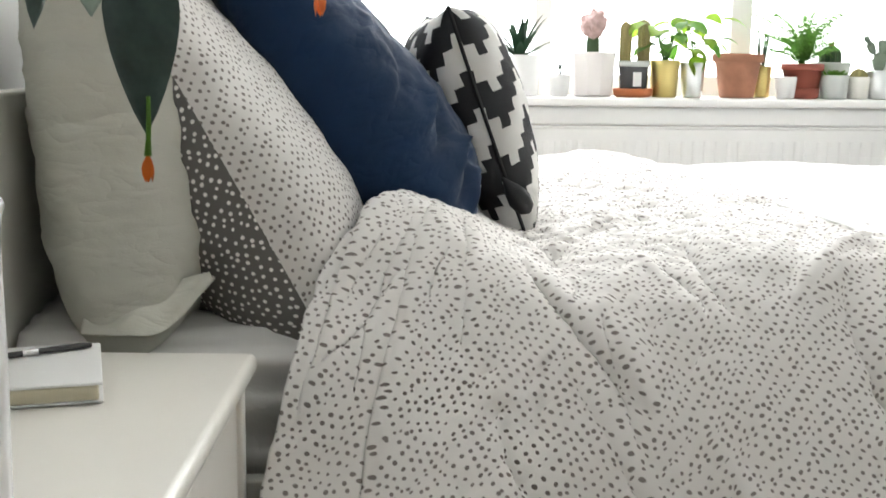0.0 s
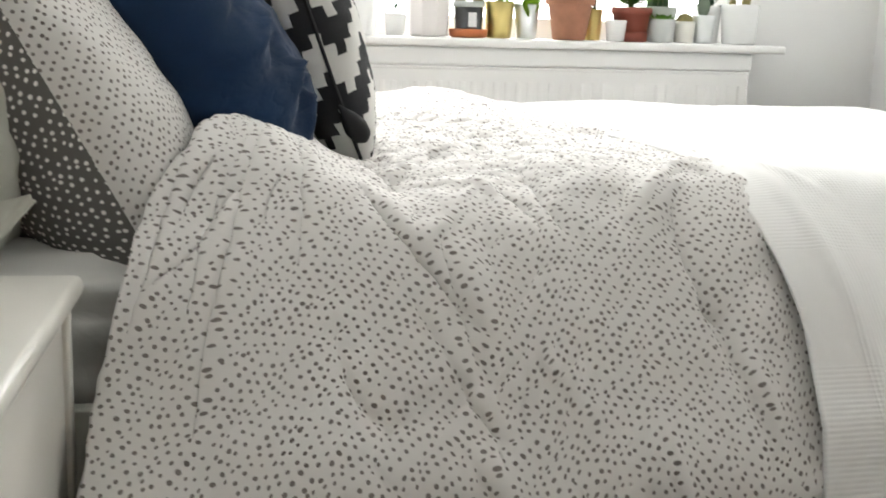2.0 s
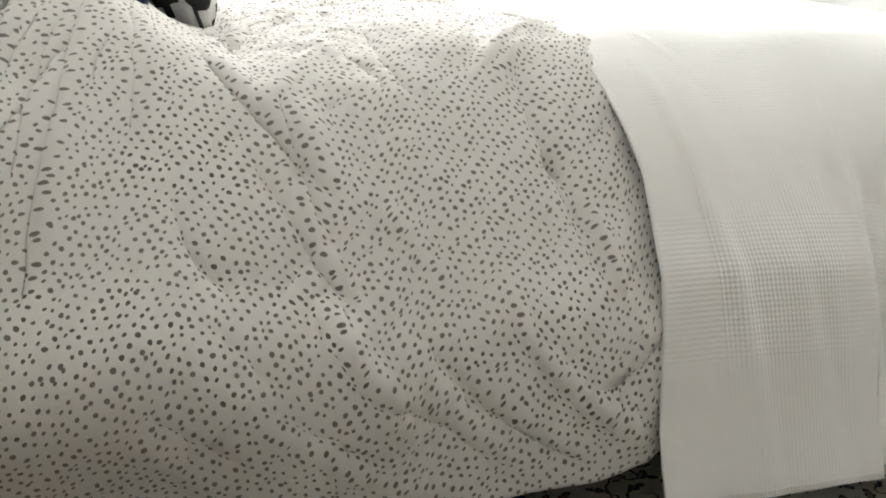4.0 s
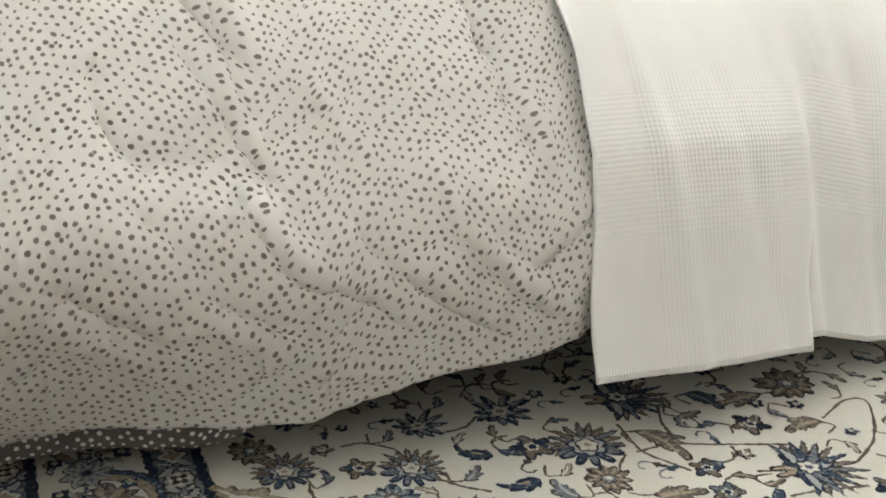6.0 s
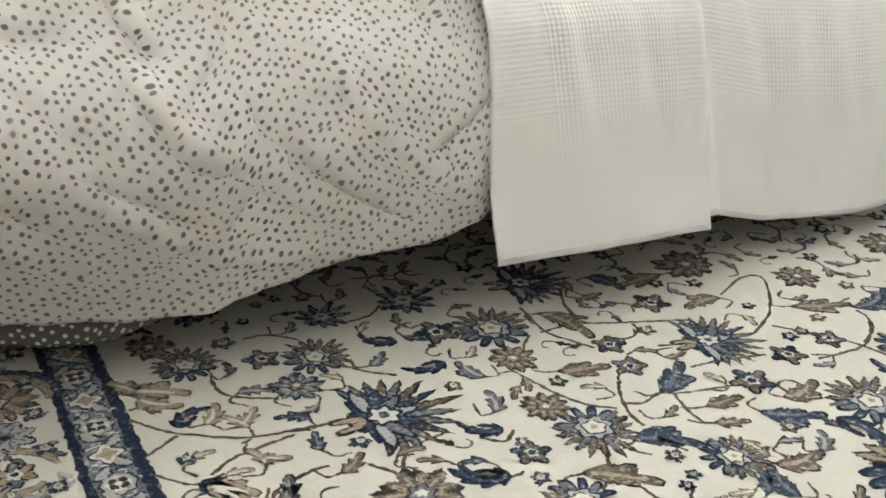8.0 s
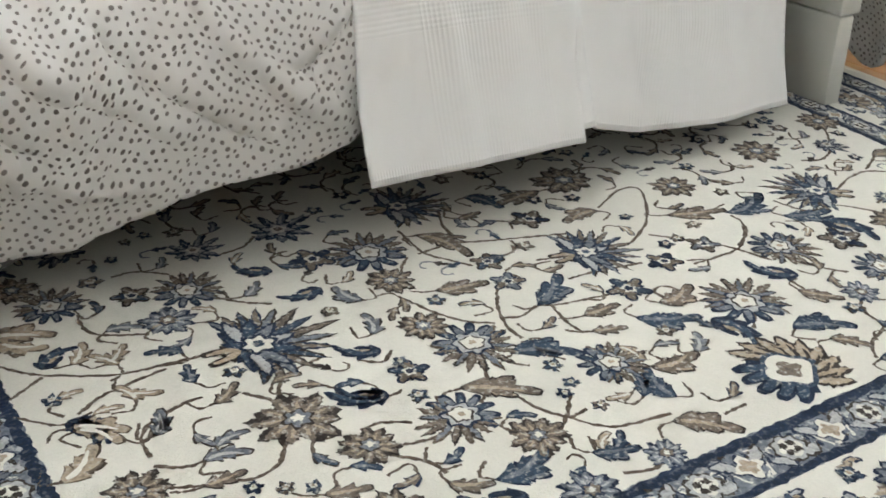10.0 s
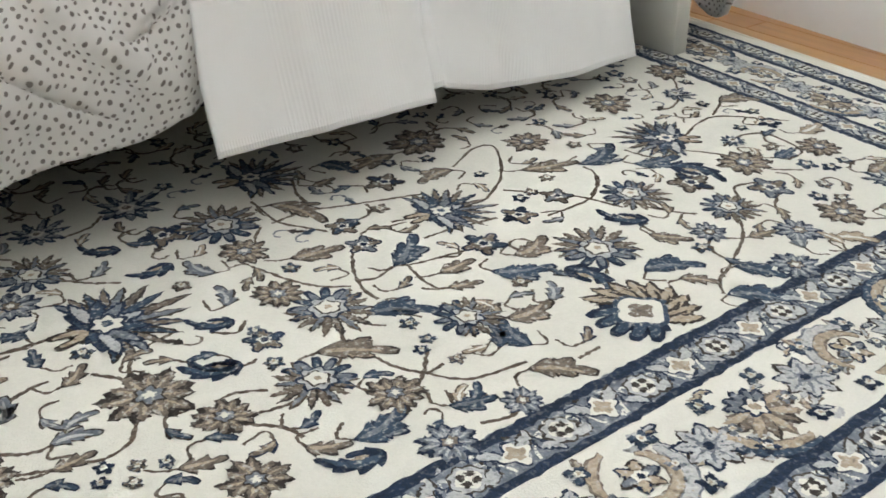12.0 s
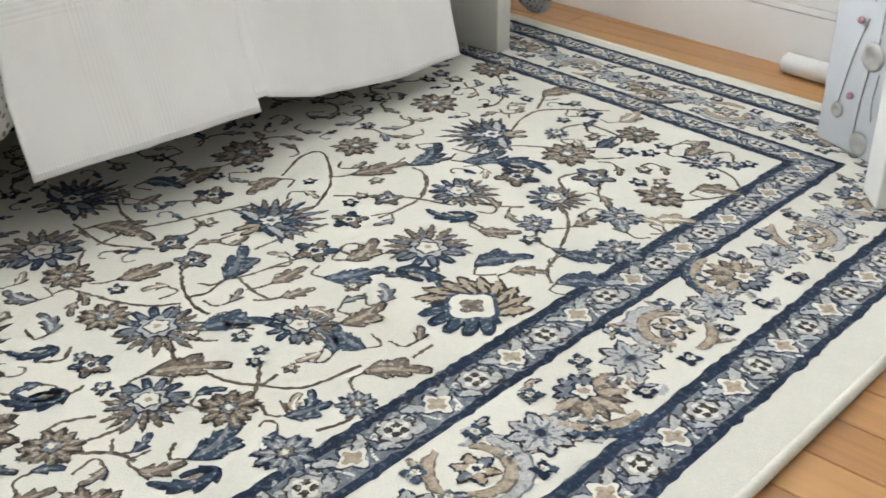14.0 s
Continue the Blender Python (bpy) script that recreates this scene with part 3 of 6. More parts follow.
grid_mesh("underside", np.array(under), np.array(uuv), GREY_DOTS, duvet, "grey underside with white dots")
# the end that hangs over the footboard
ys = np.linspace(1.20, 2.76, 60)
end, euv = [], []
for y in ys:
    low = np.interp(y, [1.19, 1.235, 1.29, 1.36, 1.46, 2.76], [0.11, 0.028, 0.030, 0.10, 0.30, 0.36])
    top = dp[-1, np.argmin(np.abs(dp[-1, :, 1] - max(y, 1.24)))]
    zs = np.linspace(0, 1, 20)
    z = top[2] + (low - top[2]) * zs
    xx = 1.80 + 0.085 * np.sin(zs * 1.7) + 0.02 * zs * np.sin(y * 31)
    end.append(np.stack([xx, np.full(20, y) + 0.02 * zs * np.sin(y * 17), z], 1))
    euv.append(np.stack([np.full(20, y), zs * (top[2] - low)], 1))
thicken(grid_mesh("foot_end", np.array(end), np.array(euv), [WHITE_DOTS, GREY_DOTS], duvet), 0.012, 1.0, 0)

blanket = empty("blanket", "white ribbed cotton blanket laid across the bed", "blanket")


def blanket_x(u, d):
    left = np.interp(d, [-1.3, 0.0, 0.3, 0.62], [0.775, 0.768, 0.782, 0.752])
    right = np.interp(d, [-1.3, -0.75, -0.35, 0.0, 0.3, 0.65], [1.77, 1.69, 1.655, 1.655, 1.61, 1.57])
    return left + u * (right - left)


def blanket_hem(x):
    return float(np.interp(x, [0.76, 0.95, 1.12, 1.150, 1.157, 1.28, 1.45, 1.66], [0.088, 0.084, 0.078, 0.076, 0.096, 0.066, 0.050, 0.046]))


def blanket_wave(x, d):
    down = np.clip((d + 0.02) / 0.45, 0, 1) ** 1.5
    step = 1 / (1 + np.exp((x - 1.127) / 0.006)) * np.clip((d - 0.12) / 0.3, 0, 1)
    swell = np.sin((x - 0.76) / 0.34 * math.pi) * 0.012 * (x < 1.125)
    swell2 = 0.014 * np.sin((x - 1.12) / 0.45 * math.pi) * (x >= 1.125)
    kink = 0.005 * np.exp(-(((x - 1.27 - 0.05 * d) / 0.03) ** 2)) + 0.003 * np.exp(-(((x - 0.86 - 0.08 * (d - 0.3)) / 0.022) ** 2))
    soft = 0.0
    for x0, slope, w, h, d0 in ((0.83, 0.10, 0.016, 0.008, -0.05), (0.90, 0.22, 0.022, -0.006, 0.0), (0.99, -0.05, 0.030, 0.006, 0.15), (1.20, 0.10, 0.020, -0.008, 0.1), (1.34, 0.12, 0.028, 0.010, 0.12), (1.47, 0.05, 0.03, -0.007, 0.1), (0.80, 0.55, 0.012, 0.006, -0.12), (1.05, 0.5, 0.02, 0.005, -0.2), (1.25, -0.4, 0.02, 0.005, -0.15)):
        soft = soft + h * np.exp(-(((x - x0 - slope * (d - d0)) / w) ** 2)) * np.clip((d - d0) / 0.15, 0, 1) * (np.clip((d0 + 0.28 - d) / 0.12, 0, 1) if abs(slope) > 0.3 else 1.0)
    return 0.002 + down * (0.040 * step + swell + swell2 + kink + 0.004) + 0.55 * soft + 0.003 * np.sin(x * 23 + d * 9) * np.clip((d + 0.3) / 0.4, 0, 1)


bp, buv, bd = draped(blanket_x, 170, 220, 0.008, blanket_hem, 0.30, 5.0, blanket_wave)
buv[..., 0] -= 0.77
thicken(grid_mesh("cloth", bp, buv, BLANKET, blanket), 0.005, 1.0)


# ---- pillows ----
def pillow(name, label, width, height, thick, m, front, back, seed=1.0, piping=None, wrinkle=0.008, edge=0.42, cols=130, sag=0.0, creases=(), back_full=1.0):
    """A stuffed cushion: two skins that meet in a seam. Its width runs along x, its height along y."""
    ob = empty(name, label, "pillow" if "pillow" in name else "cushion")
    ob.matrix_world = m
    u = np.sin(np.linspace(-1, 1, cols) * math.pi / 2)
    U, V = np.meshgrid(u, u, indexing="ij")
    pinch = 1 - 0.055 * (1 - V**2) * np.abs(U) ** 3
    pinch2 = 1 - 0.055 * (1 - U**2) * np.abs(V) ** 3
    X, Y = U * pinch * width / 2, V * pinch2 * height / 2
    body = (np.clip(1 - np.abs(U) ** 2.6, 0, 1) ** edge) * (np.clip(1 - np.abs(V) ** 2.6, 0, 1) ** edge) * (1 - sag * V)
    for side, mat, tag in ((1, front, "front"), (-1, back, "reverse")):
        rim = np.clip(np.minimum(1 - np.abs(U), 1 - np.abs(V)) / 0.3, 0, 1)
        w = turbulence(X + 3 * side, Y, 7.0, seed) * wrinkle + turbulence(X * 1.6 + 5 * side, Y * 0.8, 22.0, seed + 3) * wrinkle * 0.45
        pucker = wrinkle * 0.5 * np.sin(np.arctan2(U, V) * 26 + seed * 3) * (1 - rim) * np.minimum(1, body * 3)
        for u0, v0, u1, v1, half, h in creases:
            du0, dv0 = u1 - u0, v1 - v0
            size = math.hypot(du0, dv0)
            along_it = ((U - u0) * du0 + (V - v0) * dv0) / size**2
            off_it = ((U - u0) * dv0 - (V - v0) * du0) / size + 0.05 * np.sin(along_it * 4 + u0 * 9)
            fade = np.clip(np.minimum(along_it + 0.2, 1.2 - along_it) / 0.5, 0, 1)
            w = w + h * fade * fade * (3 - 2 * fade) / (1 + (off_it / half) ** 2) ** 1.5
        z = side * (thick / 2 * body * (back_full if side < 0 else 1.0) + w * np.minimum(1, body * 1.5) * (0.35 + 0.65 * rim) + pucker)
        place = np.stack([X, Y, z], -1)
        mid = cols // 2
        du = np.vstack([np.zeros((1, cols)), np.cumsum(np.hypot(np.diff(X, axis=0), np.diff(z, axis=0)), axis=0)])
        dv = np.hstack([np.zeros((cols, 1)), np.cumsum(np.hypot(np.diff(Y, axis=1), np.diff(z, axis=1)), axis=1)])
        flat = np.stack([du - du[mid:mid + 1], dv - dv[:, mid:mid + 1]], -1) + side * 0.31
        skin = grid_mesh(tag, place if side > 0 else place[::-1], flat if side > 0 else flat[::-1], mat, ob)
    if piping:
        ring = [(X[i, 0], Y[i, 0]) for i in range(cols)] + [(X[-1, j], Y[-1, j]) for j in range(cols)] + [(X[i, -1], Y[i, -1]) for i in range(cols)][::-1] + [(X[0, j], Y[0, j]) for j in range(cols)][::-1]
        part("piping", tube([(a, b, 0) for a, b in ring[::2]], 0.0035, 6), piping, ob, "black piped seam")
    return ob


def stand(x, y, z, lean, turn=0.0, tip=0.0):
    """A cushion on its lower edge: near end towards -y, face to +x, leaning back by lean degrees."""
    return Matrix.Translation((x, y, z)) @ pose(0, 0, 0, 0, 0, turn) @ Matrix(((0, -math.sin(radians(lean)), math.cos(radians(lean)), 0), (1, 0, 0, 0), (0, math.cos(radians(lean)), math.sin(radians(lean)), 0), (0, 0, 0, 1))) @ pose(0, 0, 0, 0, 0, tip)


SOFT_CREASES = (
    (-0.98, 0.10, -0.6, 0.04, 0.035, 0.004), (-0.95, -0.12, -0.6, -0.20, 0.035, -0.005), (-0.99, 0.45, -0.65, 0.36, 0.03, 0.004), (-0.97, -0.55, -0.65, -0.45, 0.035, 0.005),
    (-0.8, 0.75, -0.45, 0.55, 0.04, -0.004), (-0.9, 0.02, -0.5, 0.2, 0.03, -0.004), (-0.96, -0.3, -0.75, -0.5, 0.03, -0.005), (-0.95, 0.28, -0.7, 0.2, 0.03, 0.004),
)
DEEP_CREASES = (
    (-0.97, -0.35, -0.62, -0.30, 0.030, 0.027), (-0.97, -0.47, -0.60, -0.44, 0.028, -0.025), (-0.96, -0.60, -0.66, -0.58, 0.026, 0.027), (-0.95, -0.71, -0.60, -0.66, 0.028, -0.025),
    (-0.90, -0.80, -0.62, -0.76, 0.026, 0.023), (-0.80, -0.52, -0.55, -0.72, 0.03, 0.019), (-0.97, -0.18, -0.65, -0.12, 0.04, -0.015), (-0.95, 0.15, -0.62, 0.1, 0.05, 0.011),
)
pillow("pillow", "plump off-white cotton pillow standing against the headboard", 0.73, 0.58, 0.25, stand(-0.292, 1.765, 0.828, 5), PALE_COTTON, PALE_COTTON, 2.0, None, 0.006, 0.30, creases=SOFT_CREASES, sag=0.06)
pillow("pillow", "leaning pillow with white dotted front and grey dotted reverse", 0.70, 0.60, 0.22, stand(-0.160, 1.79, 0.80, 29), WHITE_DOTS, GREY_DOTS, 5.0, None, 0.006, sag=0.45, back_full=1.4)
pillow("cushion", "large navy blue cotton cushion leaning on the pillows", 0.64, 0.66, 0.27, stand(-0.020, 1.98, 0.87, 34), NAVY, NAVY, 9.0, None, 0.009, sag=0.4, creases=[(*c[:5], c[5] * 0.8) for c in DEEP_CREASES])
zig = pillow("cushion", "square cushion with black and white stepped pattern", 0.44, 0.41, 0.185, stand(0.242, 2.08, 0.803, 20), LATTICE, LATTICE, 12.0, BLACK_TRIM, 0.006, sag=-0.22)
part("corner_tab", lathe([(0.002, -0.058), (0.007, -0.045), (0.015, -0.028), (0.020, -0.008), (0.016, 0.012), (0.005, 0.022)], 12), BLACK_TRIM, zig, "black gathered corner").matrix_local = pose(-0.216, -0.135, 0.012, 70, 20, 10)

# ---- nightstand ----
nightstand = empty("nightstand", "small white painted nightstand beside the bed", "nightstand", at=(-0.098, 1.287, 0.0))
nightstand.rotation_euler = (0, 0, radians(-4.5))
part("top", box((-0.37, -0.57, 0.556), (0, 0, 0.580), 0.009, 3), FURNITURE_PAINT, nightstand)
for x, y in ((-0.037, -0.042), (-0.037, -0.545), (-0.345, -0.042), (-0.345, -0.545)):
    part("leg", box((x, y, 0.0), (x + 0.025, y + 0.025, 0.556), 0.003), FURNITURE_PAINT, nightstand)
part("side_panel", box((-0.030, -0.519, 0.20), (-0.018, -0.043, 0.555), 0.002), FURNITURE_PAINT, nightstand)
part("side_panel", box((-0.338, -0.519, 0.20), (-0.326, -0.043, 0.555), 0.002), FURNITURE_PAINT, nightstand)
part("shelf", box((-0.325, -0.52, 0.20), (-0.031, -0.03, 0.215), 0.002), FURNITURE_PAINT, nightstand)

# ---- things on the nightstand ----
PAPER = plain("cream_paper", (0.62, 0.57, 0.42), 0.8, vary=0.06, grain=400, relief=0.3)
COVER = plain("pale_cover", (0.74, 0.74, 0.72), 0.55, vary=0.03)
CHROME = plain("chrome", (0.72, 0.72, 0.72), 0.18, 1.0, relief=0.02)
BLACK_PLASTIC = plain("black_plastic", (0.03, 0.03, 0.03), 0.4)
notebook = empty("notebook", "pale notebook with cream page edges on the nightstand", "notebook", at=(-0.325, 1.155, 0.5815))
notebook.rotation_euler = (0, 0, radians(12))
part("page_block", box((-0.068, -0.078, 0.002), (0.074, 0.078, 0.017), 0.002), PAPER, notebook)
part("front_cover", box((-0.07, -0.08, 0.0172), (0.078, 0.08, 0.0205), 0.0012), COVER, notebook)
part("back_cover", box((-0.07, -0.08, 0.0), (0.078, 0.08, 0.0018), 0.0006), COVER, notebook)
pen = empty("pen", "dark pen with a chrome clip on the notebook", "pen", at=(-0.322, 1.195, 0.6060))
pen.rotation_euler = (0, radians(90), radians(30))
pen.scale = (0.7, 0.7, 1.0)
part("barrel", lathe([(0.0015, -0.068), (0.0045, -0.055), (0.0048, 0.05), (0.004, 0.06)], 12), BLACK_PLASTIC, pen)
part("clip", box((-0.0066, -0.0012, 0.015), (-0.0054, 0.0012, 0.055), 0.0003), CHROME, pen, "chrome clip")
part("tip", lathe([(0.0052, -0.012), (0.0056, -0.004), (0.0052, 0.004)], 12), CHROME, pen, "chrome ring")

# a fold of pillowcase lying on the mattress
fu, fv = np.meshgrid(np.linspace(0, 1, 50), np.linspace(0, 1, 30), indexing="ij")
top_edge = smooth_line([(-0.32, 1.46, 0.592), (-0.29, 1.46, 0.600), (-0.26, 1.455, 0.618), (-0.167, 1.44, 0.645)], 50)[0]
low_edge = smooth_line([(-0.32, 1.40, 0.576), (-0.265, 1.382, 0.577), (-0.226, 1.386, 0.578), (-0.196, 1.408, 0.597), (-0.163, 1.436, 0.637)], 50)[0]
fold = top_edge[:, None, :] * (1 - fv[..., None]) + low_edge[:, None, :] * fv[..., None]
puff = 0.009 * np.sin(math.pi * fv) * (1 - fu**3) + 0.004 * np.sin(fu * 14 + fv * 4) * np.sin(math.pi * fv)
fx, fy, fz = fold[..., 0], fold[..., 1] - puff, fold[..., 2] + puff * 0.5
flap = empty("pillowcase", "loose fold of off-white pillowcase on the fitted sheet", "pillowcase")
thicken(grid_mesh("cloth", np.stack([fx, fy, fz], -1), np.stack([fu * 0.25, fv * 0.15], -1), PALE_COTTON, flap), 0.003)

LEAF_DARK = plain("dark_green_leaf", (0.035, 0.085, 0.045), 0.4, vary=0.3, scale=30, grain=150, relief=0.2)
# pale copy of the grey leaf: reflected and transmitted light put into its colour
LEAF_LIT = plain("lit_leaf", (0.30, 0.36, 0.31), 0.35, vary=0.25, scale=35, grain=150, relief=0.2)
LEAF_GREY = plain("grey_green_leaf", (0.060, 0.098, 0.085), 0.32, vary=0.75, scale=45, grain=150, relief=0.3)


def thin_leaf(name, colour):
    """A leaf that lets light through."""
    m = plain(name, colour, 0.4, vary=0.25, scale=25, grain=150, relief=0.2)
    t = m.node_tree
    tr = node(t, "ShaderNodeBsdfTranslucent", Color=(*[min(1, c * 1.0) for c in colour], 1))
    mix = node(t, "ShaderNodeMixShader", Fac=0.38)
    t.links.new(t.nodes["Principled BSDF"].outputs[0], mix.inputs[1])
    t.links.new(tr.outputs[0], mix.inputs[2])
    t.links.new(mix.outputs[0], t.nodes["Material Output"].inputs[0])
    return m


LEAF = thin_leaf("green_leaf", (0.13, 0.30, 0.04))
LEAF_LIME = thin_leaf("lime_leaf", (0.30, 0.46, 0.05))
FERN = thin_leaf("fern_green", (0.13, 0.30, 0.045))
CACTUS = plain("cactus_green", (0.30, 0.26, 0.10), 0.7, vary=0.3, scale=40, grain=500, relief=0.5)
CACTUS_GREY = plain("grey_green_cactus", (0.19, 0.24, 0.18), 0.7, vary=0.2, scale=40, grain=500, relief=0.5)
CACTUS_DARK = plain("dark_cactus", (0.045, 0.09, 0.035), 0.7, vary=0.3, scale=40, grain=500, relief=0.5)
SPINE = plain("pale_spines", (0.42, 0.36, 0.20), 0.7, vary=0.2)
PINK = plain("pink_crest", (0.52, 0.36, 0.34), 0.7, vary=0.45, scale=70, grain=300, relief=0.7)
RED = plain("red_bloom", (0.45, 0.08, 0.04), 0.6, vary=0.25, scale=60)
ORANGE = plain("orange_bloom", (0.75, 0.20, 0.02), 0.6, vary=0.25, scale=60)
SOIL = plain("potting_soil", (0.045, 0.032, 0.024), 0.95, vary=0.4, scale=60, grain=300, relief=0.9)
WHITE_GLAZE = plain("white_glaze", (0.80, 0.80, 0.79), 0.22, vary=0.03, relief=0.03)
GREY_GLAZE = plain("pale_grey_glaze", (0.55, 0.57, 0.55), 0.4, vary=0.05, relief=0.05)
IVORY_GLAZE = plain("ivory_glaze", (0.74, 0.72, 0.66), 0.4, vary=0.04, relief=0.05)
BLUSH = plain("blush_ceramic", (0.76, 0.72, 0.70), 0.5, vary=0.04, relief=0.05)
CLAY = plain("terracotta", (0.41, 0.19, 0.115), 0.85, vary=0.36, scale=22, grain=200, relief=0.3)
RED_CLAY = plain("red_brown_plastic", (0.27, 0.065, 0.04), 0.5, vary=0.1, relief=0.05)
ORANGE_CLAY = plain("orange_saucer", (0.55, 0.17, 0.06), 0.6, vary=0.12, relief=0.1)
GOLD = plain("brushed_gold", (0.62, 0.50, 0.20), 0.32, 0.85, vary=0.1, relief=0.05)
SILVER = plain("brushed_silver", (0.70, 0.72, 0.72), 0.28, 0.85, vary=0.08, relief=0.05)
CHARCOAL = plain("charcoal_glaze", (0.06, 0.065, 0.07), 0.25, vary=0.15, relief=0.05)


def blade(length, width, droop, curl=0.3, steps=7, fold=0.25, shape=0.6):
    """A leaf along +x that droops; its widest place at shape."""
    bm = bmesh.new()
    rows = []
    x = z = 0.0
    for i in range(steps + 1):
        s = i / steps
        a = curl - droop * s
        w = width / 2 * (math.sin(math.pi * min(1, s ** (math.log(0.5) / math.log(shape)))) ** 0.8 if 0 < s < 1 else 0.02)
        if i:
            x += math.cos(a) * length / steps
            z += math.sin(a) * length / steps
        rows.append([bm.verts.new((x, k * w, z + abs(k) * w * fold)) for k in (-1, -0.5, 0, 0.5, 1)])
    for a, b in zip(rows, rows[1:]):
        for k in range(4):
            bm.faces.new((a[k], a[k + 1], b[k + 1], b[k]))
    ret = bmesh.ops.solidify(bm, geom=bm.faces[:], thickness=-0.0008)
    return bm


def put(ob, m):
    ob.matrix_local = m
    return ob


# plant in a white vase
vase = empty("vase", "tall white vase on the nightstand", "vase", at=(-0.274, 0.80, 0.5815))
part("body", lathe([(0.030, 0.0), (0.036, 0.01), (0.037, 0.12), (0.036, 0.205), (0.038, 0.222), (0.040, 0.228), (0.038, 0.232), (0.033, 0.226), (0.032, 0.15), (0.031, 0.02)], 36), WHITE_GLAZE, vase)
trail = empty("trailing_plant", "dark green trailing plant with orange flowers in the vase", "plant", at=(-0.262, 0.80, 0.8))
part("stem", tube([(0, 0, -0.16), (0, 0, 0.05), (0.02, -0.01, 0.19), (0.08, -0.02, 0.235), (0.137, -0.02, 0.19), (0.137, -0.02, 0.155)], [0.003, 0.003, 0.0025, 0.002, 0.002, 0.002]), LEAF_GREY, trail)
part("stem", tube([(0, 0.005, -0.16), (0.005, 0.0, 0.10), (0.05, 0.0, 0.23), (0.14, -0.01, 0.25), (0.235, -0.02, 0.20), (0.243, -0.02, 0.155)], [0.003, 0.003, 0.0025, 0.002, 0.002, 0.002]), LEAF_GREY, trail)
part("stem", tube([(0.131, -0.024, 0.085), (0.131, -0.026, 0.065), (0.130, -0.026, 0.046)], [0.0014, 0.0018, 0.0026]), LEAF, trail)
put(part("leaf", blade(0.125, 0.052, 0.10, -1.46, 10, 0.2, 0.38), LEAF_GREY, trail), pose(0.126, -0.018, 0.185, 0, 0, -62))
put(part("leaf", blade(0.080, 0.040, 0.2, -1.40, 8, 0.2, 0.40), LEAF_LIT, trail, "lit side of a leaf, its reflection put into the colour"), pose(0.098, -0.032, 0.215, 0, 0, -78))
put(part("leaf", blade(0.075, 0.032, 0.3, -1.15, 8, 0.2, 0.5), LEAF_GREY, trail), pose(0.072, -0.01, 0.20, 0, 0, -130))
put(part("leaf", blade(0.12, 0.05, 0.7, 0.2, 8, 0.2, 0.5), LEAF_GREY, trail), pose(0.05, 0.0, 0.225, 0, 0, 70))
put(part("leaf", blade(0.10, 0.045, 0.8, 0.3, 8, 0.2, 0.5), LEAF_GREY, trail), pose(0.14, -0.01, 0.245, 0, 0, 30))
for p, r in (((0.130, -0.026, 0.048), 30), ((0.243, -0.02, 0.158), -40)):
    for k in range(3):
        put(part("flower", blade(0.020, 0.008, 0.4, -1.2, 5, 0.4, 0.6), ORANGE, trail, "orange petal"), pose(*p, 0, 0, r + 120 * k))

# ---- plants on the sill ----
PLANT_Y = Y1 - 0.05


def sill_x(px):
    """Place along the sill, from a ruler laid over it."""
    return 1.078 + (px - 1264) * 0.0017


def pot(x, y, r0, r1, h, mat, rim=0.0, sides=28):
    """Rings of a pot's wall, r0 at the foot, r1 at the lip."""
    rings = [(r0 * 0.94, 0.0), (r0, 0.004), (r0 + (r1 - r0) * 0.8, h * 0.8)]
    rings += [(r1, h * 0.80), (r1 + rim, h * 0.82), (r1 + rim, h - 0.003)] if rim else [(r1, h - 0.003)]
    rings += [(r1 + rim - 0.002, h), (r1 - 0.005, h), (r1 - 0.006, h * 0.86)]
    return lathe(rings, sides)


def potted(name, label, px, radius, foot, height, mat, dy=0.0, rim=0.0, soil=True, sides=28, category="plant"):
    ob = empty(name, label, category, "plants on the window sill", at=(sill_x(px), PLANT_Y + dy, SILL + 0.0012))
    part("pot", pot(0, 0, foot, radius, height, mat, rim, sides), mat, ob, smooth=sides > 12)
    if soil:
        part("soil", lathe([(radius - 0.007, height * 0.86), (radius - 0.007, height * 0.89)], 20), SOIL, ob)
    return ob


def ribbed(radius, height, ribs, cap=0.35, depth=0.14, mat_rows=14):
    bm = bmesh.new()
    loops, n = [], ribs * 4
    for i in range(mat_rows + 1):
        s = i / mat_rows
        r = radius * (1 if s < 1 - cap else math.sqrt(max(0.0, 1 - ((s - 1 + cap) / cap) ** 2)))
        r = max(r, 0.0008) * (0.88 + 0.12 * min(1, s * 5))
        loops.append([bm.verts.new((r * (1 - depth * (0.5 + 0.5 * math.cos(ribs * math.tau * k / n))) * math.cos(math.tau * k / n), r * (1 - depth * (0.5 + 0.5 * math.cos(ribs * math.tau * k / n))) * math.sin(math.tau * k / n), s * height)) for k in range(n)])
    for a, b in zip(loops, loops[1:]):
        for k in range(n):
            bm.faces.new((a[k], a[(k + 1) % n], b[(k + 1) % n], b[k]))
    bm.faces.new(loops[-1])
    return bm


